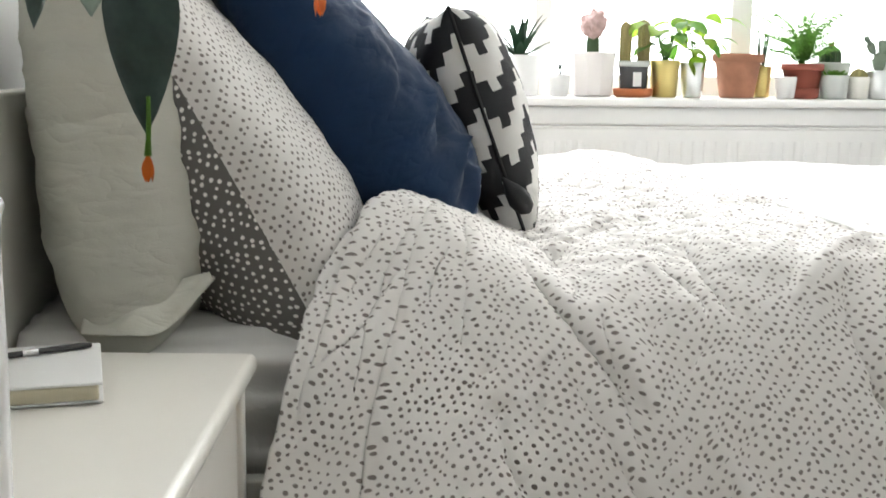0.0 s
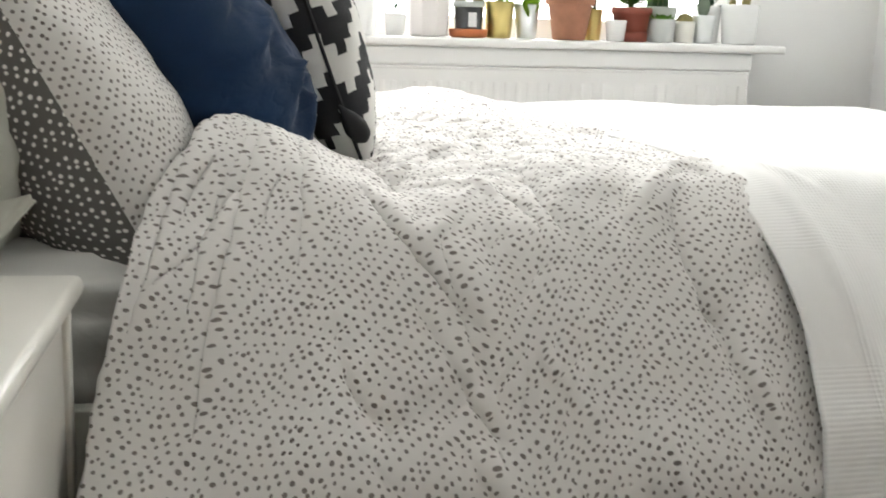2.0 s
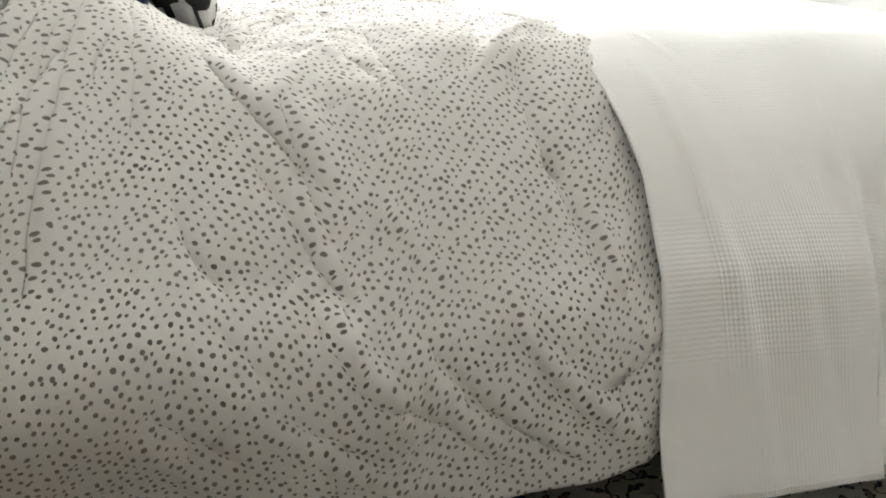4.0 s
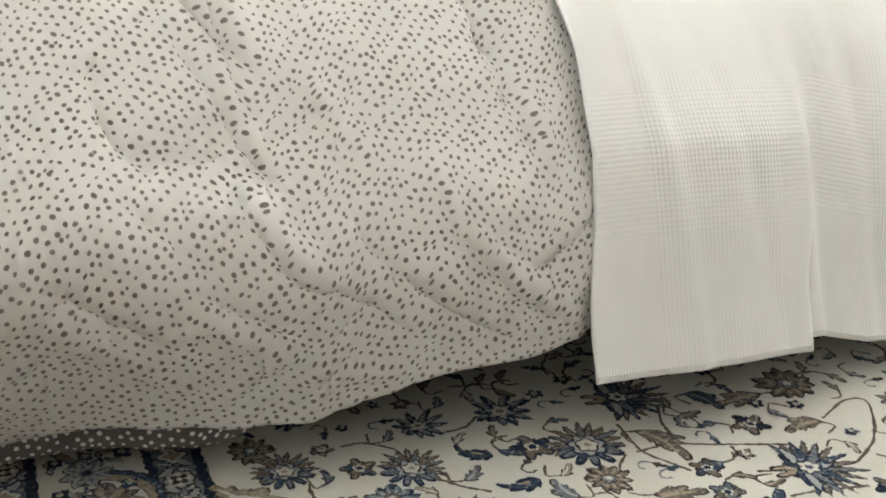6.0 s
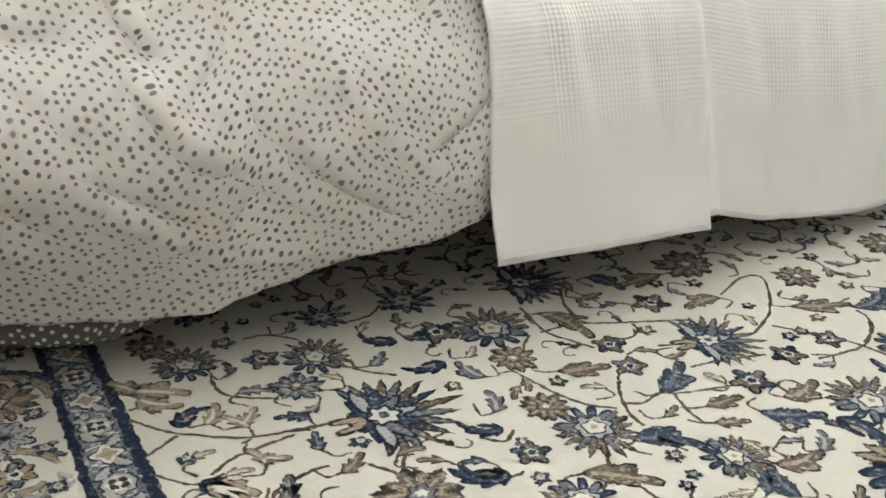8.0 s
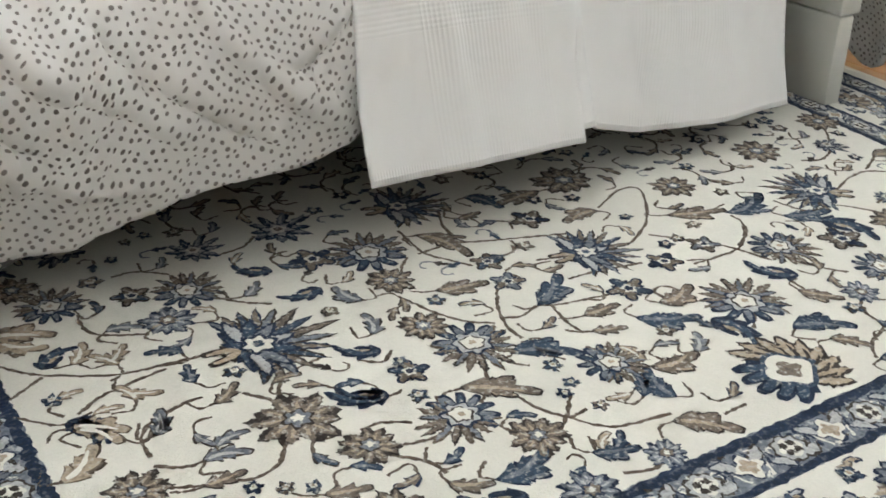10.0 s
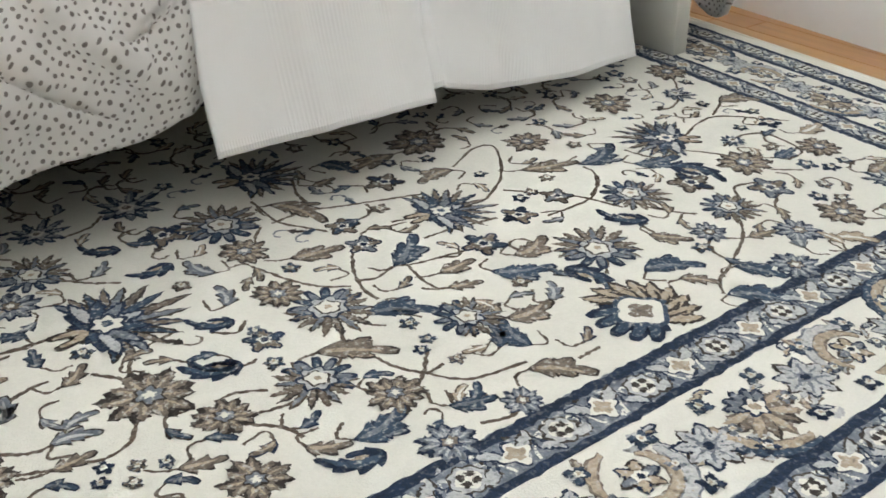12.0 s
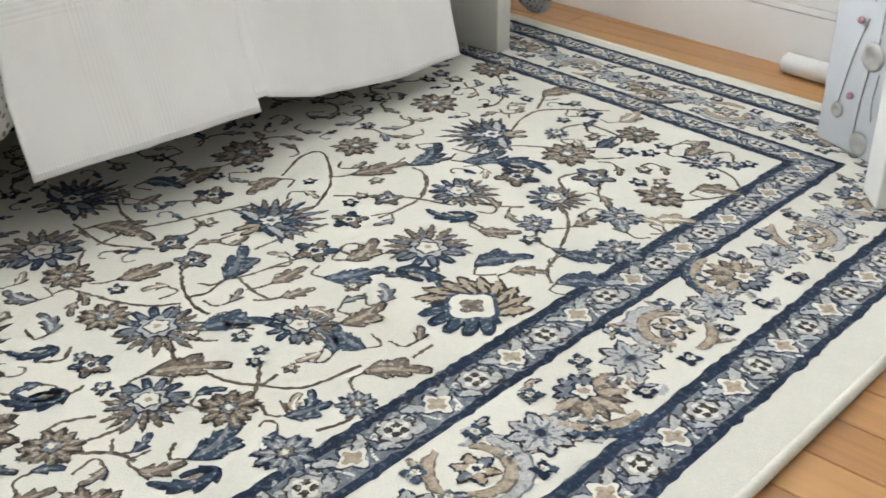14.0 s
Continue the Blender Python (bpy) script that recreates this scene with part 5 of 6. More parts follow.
def feathered(x, y, ang, r):
    """A long palmette: a deep fan of brown and blue feathers over a blue heart, with dark hooks at its foot."""
    ca, sa = math.cos(ang), math.sin(ang)
    bx, by = x - 0.45 * r * ca, y - 0.45 * r * sa
    for k in range(-7, 8):
        a = ang + k * 0.19
        reach = r * (1.45 - 0.075 * abs(k)) * rnd.uniform(0.95, 1.05)
        petal(bx, by, a, r * 0.30, reach, r * 0.185, (BROWN, NAVYW, BROWN)[k % 3], 0, 0.05 * k)
        petal(bx, by, a, r * 0.36, reach * 0.94, r * 0.105, (TAUPE, BLUE, TAUPE, MID)[k % 4], 0.6, 0.05 * k)
    for k in range(-3, 4):
        a = ang + k * 0.42
        petal(bx, by, a, r * 0.15, r * 0.82, r * 0.27, NAVYW, 1.2, 0.08 * k)
        petal(bx, by, a, r * 0.20, r * 0.74, r * 0.16, (GREY, MID, BLUE)[k % 3], 1.7, 0.08 * k)
    for q in (-1, 1):
        toothed(bx, by, ang + q * 1.75, r * 0.80, r * 0.34, NAVYW, 0.5, -q * 0.9, 3, 0.4)
        toothed(bx, by, ang + q * 1.75, r * 0.70, r * 0.16, BLUE, 1.0, -q * 0.9, 2, 0.3)
        toothed(bx, by, ang + q * 2.6, r * 0.55, r * 0.26, BROWN, 0.4, q * 0.6, 2, 0.4)
        toothed(bx, by, ang + q * 2.6, r * 0.48, r * 0.13, TAN, 0.9, q * 0.6, 2, 0.3)
    disc_of(bx + 0.25 * r * ca, by + 0.25 * r * sa, r * 0.24, NAVYW, 2.3, 0.2, 6)
    disc_of(bx + 0.25 * r * ca, by + 0.25 * r * sa, r * 0.18, CREAM, 2.8, 0.22, 6)
    disc_of(bx + 0.25 * r * ca, by + 0.25 * r * sa, r * 0.08, BLUE, 3.3)


def ruffled(x, y, r, fill, rim, heart):
    """A zigzag rosette with fine dark spokes and a small heart."""
    n = 11
    pale = TAN if fill == TAUPE else GREY
    for k in range(n):
        a = math.tau * k / n + x * 31 + rnd.uniform(-0.08, 0.08)
        reach = r * rnd.uniform(0.90, 1.14)
        petal(x, y, a, 0, reach * 1.08, r * 0.50, rim, 0, rnd.uniform(-0.2, 0.2), 1.2)
        petal(x, y, a, 0, reach * 0.98, r * 0.32, fill, 0.6, 0.0, 1.2)
        petal(x, y, a, r * 0.3, reach * 0.76, r * 0.09, pale, 1.2)
    disc_of(x, y, r * 0.36, rim, 1.8, 0.2, 6)
    disc_of(x, y, r * 0.29, heart, 2.3, 0.2, 6)
    disc_of(x, y, r * 0.14, CREAM, 2.8, 0.2, 5)


def open_five(x, y, r, fill, rim, turn):
    for k in range(5):
        a = turn + math.tau * k / 5
        toothed(x, y, a, r, r * 0.78, rim, 0, 0.3, 2, 0.35, 0.12)
        toothed(x, y, a, r * 0.90, r * 0.48, fill if k % 2 else (TAUPE if fill != TAUPE else MID), 0.6, 0.3, 2, 0.35, 0.2)
    disc_of(x, y, r * 0.30, CREAM, 1.2, 0.2, 5)
    disc_of(x, y, r * 0.19, NAVYW, 1.7, 0.15, 5)


def hooked(x, y, ang, r):
    """A dark blue sickle with teeth on its back and a tan thorn."""
    r = max(r, 0.026)
    toothed(x - r * math.cos(ang), y - r * math.sin(ang), ang + 0.8, r * 2.1, r * 0.80, NAVYW, 0, -1.9, 4, 0.45)
    toothed(x - r * 0.9 * math.cos(ang), y - r * 0.9 * math.sin(ang), ang + 0.8, r * 1.8, r * 0.36, BLUE, 0.6, -1.9, 3, 0.3)
    toothed(x - r * math.cos(ang), y - r * math.sin(ang), ang - 0.5, r * 1.2, r * 0.42, NAVYW, 0, 0.8, 2, 0.4)
    toothed(x - r * 0.5 * math.cos(ang), y - r * 0.5 * math.sin(ang), ang + 0.1, r * 0.8, r * 0.22, TAN, 0.3, 0.3, 2, 0.3)


# the field
FANS = (
    (0.752, 1.119, 1.36, 0.057), (0.746, 0.87, -1.571, 0.049), (1.079, 0.78, 0.935, 0.06), (1.23, 0.861, -1.304, 0.046), (0.661, 0.763, -2.617, 0.044), (1.305, 0.754, -0.898, 0.035), (0.854, 0.76, -0.362, 0.04), (0.367, 1.188, 1.546, 0.041), (0.517, 1.143, 1.034, 0.043),
)
PALMS = (
    (0.868, 1.217, -0.169, 0.048), (1.008, 0.976, -0.118, 0.059), (1.403, 0.967, 2.412, 0.062), (0.557, 0.99, 0.027, 0.073),
)
BUDS = (
    (0.799, 0.984, -0.298, 0.027), (1.026, 1.163, 3.142, 0.033), (0.912, 0.852, -0.095, 0.021), (0.893, 0.815, -0.412, 0.017), (1.273, 0.679, -0.341, 0.018), (1.194, 0.994, -0.417, 0.035), (0.413, 0.791, -0.059, 0.017), (0.502, 0.718, -0.391, 0.018),
)
ROUND = (
    (0.719, 0.93, 0.024), (1.445, 1.11, 0.035), (1.438, 0.83, 0.036), (1.577, 0.797, 0.03), (1.417, 0.651, 0.031), (1.63, 1.15, 0.032), (0.707, 0.695, 0.019), (0.558, 0.767, 0.023), (1.111, 1.174, 0.041), (0.74, 1.041, 0.024), (1.238, 1.076, 0.03), (0.517, 0.842, 0.041), (0.338, 1.249, 0.024), (0.342, 0.816, 0.026), (0.533, 0.668, 0.028),
)
GREYS = (
    (0.7, 0.602, 0.027), (1.243, 0.605, 0.03), (0.797, 0.608, 0.021), (1.325, 0.656, 0.028), (1.226, 0.723, 0.023), (0.473, 1.09, 0.029),
)
STARS = (
    (1.56, 0.666, 0.034), (1.563, 1.071, 0.029), (1.489, 0.89, 0.021), (0.68, 1.236, 0.046), (0.561, 1.236, 0.036), (0.414, 1.318, 0.044),
)
FIVES = (
    (0.98, 0.876, 0.03), (0.99, 1.095, 0.029), (0.863, 0.966, 0.024), (0.871, 1.021, 0.021), (1.066, 0.907, 0.026), (1.145, 0.917, 0.018), (0.657, 0.858, 0.024), (1.324, 0.834, 0.034), (1.401, 0.756, 0.033), (0.456, 1.166, 0.025), (0.683, 1.14, 0.031),
)
TINY = (
    (1.109, 1.033, 0.011), (1.101, 0.943, 0.013), (1.126, 0.947, 0.012), (0.793, 0.752, 0.008), (0.775, 0.74, 0.007), (0.794, 0.704, 0.01), (1.509, 0.772, 0.017), (1.53, 0.745, 0.016), (1.473, 0.717, 0.014), (1.583, 0.632, 0.017), (1.603, 0.619, 0.015), (1.548, 1.162, 0.018), (1.55, 1.199, 0.018), (1.432, 0.699, 0.015), (1.455, 0.677, 0.015), (0.658, 0.88, 0.007), (1.592, 0.901, 0.022), (0.495, 1.305, 0.01), (0.523, 1.311, 0.01), (0.465, 1.266, 0.01), (0.424, 1.223, 0.018), (0.316, 1, 0.012), (0.435, 0.767, 0.009), (0.46, 0.751, 0.008), (0.483, 0.74, 0.009), (0.424, 0.749, 0.008), (0.447, 0.731, 0.009),
)
HOOKS = (
    (0.63, 0.924, 2.608, 0.026), (0.592, 0.848, 2.491, 0.026), (1.021, 0.736, -1.401, 0.036), (1.359, 0.852, -1.167, 0.042), (1.171, 0.821, 2.186, 0.034), (0.617, 0.639, 2.779, 0.031), (0.606, 1.154, 2.491, 0.026), (0.632, 1.069, 3.142, 0.027), (0.325, 1.296, -0.245, 0.016), (0.343, 1.077, 0.611, 0.024), (0.337, 0.929, -1.074, 0.027), (0.329, 0.931, -1.249, 0.028), (0.588, 0.847, 2.692, 0.032),
)
LEAF_TAUPE = (
    (0.828, 1.133, -0.609, 0.08), (0.905, 1.147, -0.397, 0.034), (0.91, 1.168, 1.678, 0.028), (1.09, 1.067, 2.654, 0.055), (0.889, 0.996, 0, 0.026), (0.916, 0.968, -0.733, 0.027), (0.988, 0.832, -0.44, 0.056), (0.886, 0.731, -0.618, 0.055), (0.837, 0.644, -0.39, 0.061), (0.684, 0.804, -0.326, 0.075), (0.592, 0.682, -1.131, 0.038), (1.101, 0.67, -0.465, 0.042), (1.161, 0.769, -1.324, 0.048), (1.226, 0.789, 0.659, 0.031), (1.559, 0.703, -0.298, 0.061), (1.469, 0.63, -0.425, 0.053), (1.327, 1.039, 2.685, 0.032), (1.594, 1.003, 0.207, 0.063), (0.73, 1, -1.571, 0.029), (1.357, 0.715, -1.737, 0.032), (0.521, 0.912, 0.597, 0.03), (0.455, 0.909, 0.271, 0.037), (0.448, 1.081, 0.51, 0.039),
)
LEAF_BLUE = (
    (0.859, 0.9, 0.295, 0.072), (0.949, 1.199, -0.398, 0.054), (0.771, 0.831, 0.058, 0.069), (0.8, 0.834, -1.633, 0.032), (0.942, 0.821, -0.966, 0.067), (0.873, 0.673, 2.097, 0.05), (0.842, 0.692, 0.675, 0.038), (0.632, 0.661, -0.378, 0.062), (1.082, 0.706, 0.15, 0.067), (1.178, 0.649, -0.674, 0.055), (1.116, 0.612, -0.261, 0.066), (1.306, 0.926, -0.794, 0.066), (1.241, 0.973, -0.458, 0.081), (0.735, 0.647, -0.671, 0.043), (0.758, 0.64, 0.159, 0.025), (0.697, 0.736, 0.13, 0.023), (0.603, 0.707, -0.157, 0.019), (0.525, 0.749, -0.278, 0.022), (1.489, 0.815, -0.272, 0.045), (1.299, 1, -1.258, 0.028), (0.464, 1.015, 2.022, 0.037), (0.454, 0.954, 1.78, 0.034), (0.382, 0.776, -0.197, 0.025), (0.467, 0.715, 0.038, 0.026),
)
LEAF_SLATE = (
    (0.689, 1.016, 2.489, 0.043), (0.658, 0.944, 0.595, 0.041), (0.949, 0.729, 0.134, 0.037), (1.29, 0.623, 1.172, 0.041), (0.403, 1.102, 0.305, 0.037), (0.385, 0.888, 0.502, 0.035), (0.569, 1.097, 0.209, 0.034), (0.384, 0.889, 0.659, 0.039), (0.41, 0.826, 0.431, 0.041), (0.429, 0.841, 0.785, 0.034),
)
LEAF_TAN = (
    (0.882, 0.782, -0.94, 0.032), (0.837, 0.704, -2.985, 0.019), (0.748, 0.642, 1.373, 0.015), (1.346, 0.617, -0.342, 0.048), (1.34, 0.6, 1.121, 0.034), (1.596, 0.848, -0.295, 0.052), (1.488, 0.861, -1.289, 0.022), (1.566, 0.91, -0.265, 0.034), (0.28, 1.158, -0.114, 0.07), (0.299, 1.142, -1.426, 0.049), (0.302, 1.141, 1.768, 0.046), (0.35, 1.055, 0.385, 0.04), (0.386, 1.038, 0.438, 0.035), (0.396, 1.028, 1.796, 0.036), (0.385, 0.974, -0.763, 0.032), (0.39, 0.955, 1.416, 0.032), (0.319, 0.938, -0.21, 0.048), (0.344, 0.954, 0.418, 0.02), (0.528, 1.079, 1.776, 0.025), (0.318, 0.996, 0.588, 0.022), (0.319, 0.945, -0.322, 0.051), (0.285, 0.865, 0.186, 0.054),
)
VINES_A = (
    ((0.818, 1.156), (0.814, 1.086), (0.830, 1.054), (0.849, 1.022)),
    ((0.806, 1.085), (0.860, 1.087), (0.911, 1.068), (1.012, 1.033)),
    ((0.927, 0.994), (0.977, 0.979)),
    ((0.932, 0.934), (0.975, 0.931), (1.040, 0.919)),
    ((0.790, 1.085), (0.770, 1.065), (0.757, 1.038)),
    ((0.841, 0.958), (0.815, 0.918), (0.801, 0.877), (0.801, 0.851)),
    ((0.806, 0.899), (0.831, 0.891), (0.859, 0.900), (0.887, 0.889), (0.955, 0.877)),
    ((0.738, 0.972), (0.751, 0.940), (0.769, 0.912), (0.794, 0.894)),
    ((0.797, 0.846), (0.799, 0.818), (0.817, 0.791)),
    ((0.874, 0.893), (0.867, 0.853), (0.868, 0.824)),
    ((1.007, 0.822), (1.002, 0.855), (1.020, 0.861), (1.030, 0.846), (1.025, 0.813)),
    ((1.101, 0.976), (1.127, 0.948), (1.167, 0.900), (1.192, 0.839)),
)
VINES_B = (
    ((1.066, 0.970), (1.115, 1.000), (1.155, 1.040), (1.189, 1.096), (1.160, 1.107), (1.096, 1.075)),
    ((1.234, 0.931), (1.208, 0.903), (1.172, 0.884), (1.095, 0.883)),
    ((1.086, 0.769), (1.044, 0.731)),
    ((0.734, 0.830), (0.719, 0.800), (0.691, 0.770)),
    ((0.727, 0.776), (0.735, 0.735), (0.753, 0.704), (0.782, 0.668), (0.847, 0.655)),
    ((0.779, 0.735), (0.751, 0.706), (0.715, 0.682), (0.673, 0.668)),
    ((0.752, 0.702), (0.778, 0.706)),
    ((0.562, 0.794), (0.586, 0.794), (0.613, 0.779)),
    ((0.565, 0.760), (0.599, 0.748), (0.625, 0.745)),
    ((0.557, 0.756), (0.592, 0.718), (0.599, 0.693)),
    ((0.596, 0.844), (0.619, 0.830), (0.633, 0.833)),
    ((0.620, 0.906), (0.642, 0.890), (0.662, 0.905)),
    ((0.742, 0.607), (0.770, 0.597), (0.788, 0.600)),
    ((0.893, 0.626), (0.926, 0.628)),
)
VINES_C = (
    ((1.208, 0.865), (1.221, 0.814), (1.253, 0.767)),
    ((1.306, 0.740), (1.251, 0.689), (1.178, 0.654), (1.141, 0.640), (1.116, 0.616)),
    ((1.338, 0.759), (1.361, 0.787), (1.395, 0.781), (1.425, 0.764)),
    ((1.397, 0.739), (1.357, 0.715), (1.349, 0.686)),
    ((1.184, 0.890), (1.224, 0.914), (1.242, 0.944), (1.242, 0.963)),
    ((1.332, 0.967), (1.351, 0.917), (1.403, 0.910), (1.452, 0.845)),
    ((1.447, 0.948), (1.507, 0.969), (1.556, 0.961), (1.625, 0.886)),
    ((1.624, 1.132), (1.567, 1.066), (1.517, 1.037), (1.480, 1.048)),
    ((1.462, 0.886), (1.516, 0.895), (1.554, 0.873), (1.544, 0.806), (1.501, 0.797)),
    ((1.452, 0.793), (1.489, 0.763)),
    ((1.414, 0.641), (1.448, 0.608), (1.504, 0.583), (1.543, 0.609), (1.557, 0.649)),
    ((1.581, 0.682), (1.622, 0.663), (1.596, 0.640)),
    ((1.621, 1.013), (1.545, 0.975)),
)
VINES_D = (
    ((1.172, 0.792), (1.168, 0.750)),
    ((0.871, 0.742), (0.899, 0.727)),
    ((0.897, 1.181), (0.878, 1.139), (0.872, 1.098)),
    ((0.279, 1.100), (0.310, 1.061), (0.342, 1.038), (0.391, 1.012), (0.482, 1.001)),
    ((0.280, 1.023), (0.320, 1.048)),
    ((0.332, 0.963), (0.362, 0.982), (0.396, 0.990), (0.437, 0.997)),
    ((0.275, 0.992), (0.312, 0.954), (0.346, 0.959)),
    ((0.389, 1.156), (0.386, 1.134), (0.394, 1.103), (0.445, 1.073)),
    ((0.380, 0.891), (0.399, 0.913), (0.423, 0.925), (0.450, 0.928)),
    ((0.450, 1.224), (0.482, 1.221), (0.514, 1.195)),
    ((0.592, 1.065), (0.564, 1.085), (0.544, 1.108)),
    ((0.513, 0.882), (0.540, 0.920), (0.592, 0.932)),
    ((0.587, 1.212), (0.621, 1.217), (0.647, 1.238)),
    ((0.488, 0.913), (0.509, 0.886)),
    ((0.434, 0.927), (0.397, 0.917), (0.373, 0.894), (0.370, 0.859)),
)
VINES_E = (
    ((0.368, 0.845), (0.395, 0.828), (0.429, 0.830)),
    ((0.489, 0.813), (0.471, 0.788), (0.447, 0.779), (0.427, 0.785)),
    ((0.370, 0.807), (0.402, 0.792)),
)

for x, y, a, r in FANS:
    sunburst(x, y, a, max(0.046, min(r * 1.12, 0.060)))
for x, y, a, r in PALMS:
    feathered(x, y, a, max(0.066, r * 1.12))
for x, y, a, r in BUDS:
    acanthus(x - r * math.cos(a), y - r * math.sin(a), a, r * 2.2, TAUPE, BROWN, 0.2)
for x, y, r in ROUND:
    ruffled(x, y, max(0.030, r * 1.08), TAUPE, BROWN, MID)
for x, y, r in GREYS:
    ruffled(x, y, r * 1.05, MID, NAVYW, TAUPE)
for x, y, r in STARS:
    rosette(x, y, r, 11, BLUE, NAVYW, TAUPE, y * 11, MID)
for i, (x, y, r) in enumerate(FIVES):
    open_five(x, y, max(0.024, r), (BLUE, NAVYW, TAUPE)[i % 3], (NAVYW, BROWN)[i % 2], x * 17)
for i, (x, y, r) in enumerate(TINY):
    rosette(x, y, max(0.010, r), 5, (BLUE, NAVYW, TAUPE)[i % 3], NAVYW, TAN, x * 20)
for x, y, a, r in HOOKS:
    hooked(x, y, a, r)
for group, fill, rim in ((LEAF_TAUPE, TAUPE, BROWN), (LEAF_BLUE, BLUE, NAVYW), (LEAF_SLATE, MID, BROWN), (LEAF_TAN, TAN, VINE)):
    for x, y, a, r in group:
        acanthus(x, y, a, r, fill, rim)
lotus = (1.012, 0.648)
for k in range(-4, 5):
    petal(*lotus, 0.25 + k * 0.36, 0.020, 0.072, 0.024, BROWN, 0, 0.35)
    petal(*lotus, 0.25 + k * 0.36, 0.024, 0.066, 0.015, TAN, 0.6, 0.35)
    petal(*lotus, 0.25 + k * 0.36 + 0.06, 0.026, 0.052, 0.006, BROWN, 1.2, 0.5)
for k in (-2, -1, 0, 1, 2):
    toothed(*lotus, 0.25 + math.pi + k * 0.62, 0.062, 0.034, NAVYW, 0.4, -0.5 * k, 3, 0.35)
    toothed(*lotus, 0.25 + math.pi + k * 0.62, 0.054, 0.019, BLUE, 0.9, -0.5 * k, 2, 0.3)
disc_of(*lotus, 0.034, BLUE, 1.5, 0.12, 4)
disc_of(*lotus, 0.027, CREAM, 2, 0.12, 4)
disc_of(*lotus, 0.015, TAUPE, 2.6, 0.2, 4)
for v in VINES_A + VINES_B + VINES_C + VINES_D + VINES_E:
    vine(v)
taken = [(q[0], q[1]) for q in MV_[::4]]


def branch(x, y, a):
    """A curved stem with a leaf at its end and a smaller leaf or bud beside it."""
    b = rnd.choice((-1, 1)) * rnd.uniform(0.4, 0.9)
    pts = [(x, y)]
    for k in range(3):
        pts.append((pts[-1][0] + 0.016 * math.cos(a + b * k), pts[-1][1] + 0.016 * math.sin(a + b * k)))
    vine(pts, 0.0038)
    fill = rnd.choice((BLUE, TAUPE, TAUPE, TAN, MID))
    acanthus(*pts[-1], a + b * 2.5, 0.030, fill, rnd.choice((BROWN, NAVYW)), b)
    if rnd.random() < 0.6:
        acanthus(*pts[1], a - b * 1.6, 0.024, rnd.choice((TAUPE, BLUE, TAN)), BROWN, -b)
    else:
        rosette(pts[1][0] + 0.012 * math.cos(a - b * 2), pts[1][1] + 0.012 * math.sin(a - b * 2), 0.014, 5, rnd.choice((NAVYW, BLUE, TAUPE)), BROWN, TAN, a)


for _ in range(2200):
    x, y = rnd.uniform(FX0 + 0.02, FX1 - 0.02), rnd.uniform(FY0 + 0.02, FY1 - 0.05)
    room = min((x - a) ** 2 + (y - b) ** 2 for a, b in taken) ** 0.5
    if room > 0.0165:
        a = rnd.uniform(0, 6.28)
        first = len(MV_)
        inner = FX0 + 0.05 < x < FX1 - 0.05 and FY0 + 0.05 < y
        if room > 0.024 and inner:
            branch(x - 0.028 * math.cos(a), y - 0.028 * math.sin(a), a)
        elif rnd.random() < 0.55 and inner:
            acanthus(x - 0.014 * math.cos(a), y - 0.014 * math.sin(a), a, 0.024, rnd.choice((BLUE, TAUPE, TAUPE, TAN, MID)), rnd.choice((BROWN, NAVYW)))
        elif rnd.random() < 0.35:
            rosette(x, y, 0.013, 5, rnd.choice((NAVYW, BLUE, TAUPE)), BROWN, TAN, a)
        elif inner:
            curl = [(x + 0.013 * math.cos(a + 0.9 * k) * (1 - 0.12 * k), y + 0.013 * math.sin(a + 0.9 * k) * (1 - 0.12 * k)) for k in range(5)]
            vine(curl, 0.0032, rnd.choice((VINE, TAUPE, MID)))
            toothed(*curl[0], a - 1.6, 0.022, 0.012, rnd.choice((NAVYW, BROWN, BLUE)), 0, 0.7, 2, 0.5)
        taken.extend((q[0], q[1]) for q in MV_[first::3])


def along(side, s, off):
    """Place and heading on the border: s along a side of the field, off outward from it."""
    if side == 0:
        return FX0 + s, FY0 - off, 0.0
    if side == 1:
        return FX1 + off, FY0 + s, math.pi / 2
    if side == 2:
        return FX1 - s, FY1 + off, math.pi
    return FX0 - off, FY1 - s, -math.pi / 2


SIDES = (FX1 - FX0, FY1 - FY0, FX1 - FX0, FY1 - FY0)


def strip(side, o0, o1, mat, layer):
    """A band of colour round one side, mitred at its ends."""
    n = 150
    ln = SIDES[side]
    inner = [along(side, -o0 + (ln + 2 * o0) * i / n, o0 + rnd.uniform(-0.002, 0.002))[:2] for i in range(n + 1)]
    outer = [along(side, -o1 + (ln + 2 * o1) * i / n, o1 + rnd.uniform(-0.002, 0.002))[:2] for i in range(n + 1)]
    for i in range(n):
        motif([inner[i], inner[i + 1], outer[i + 1], outer[i]], mat, layer)


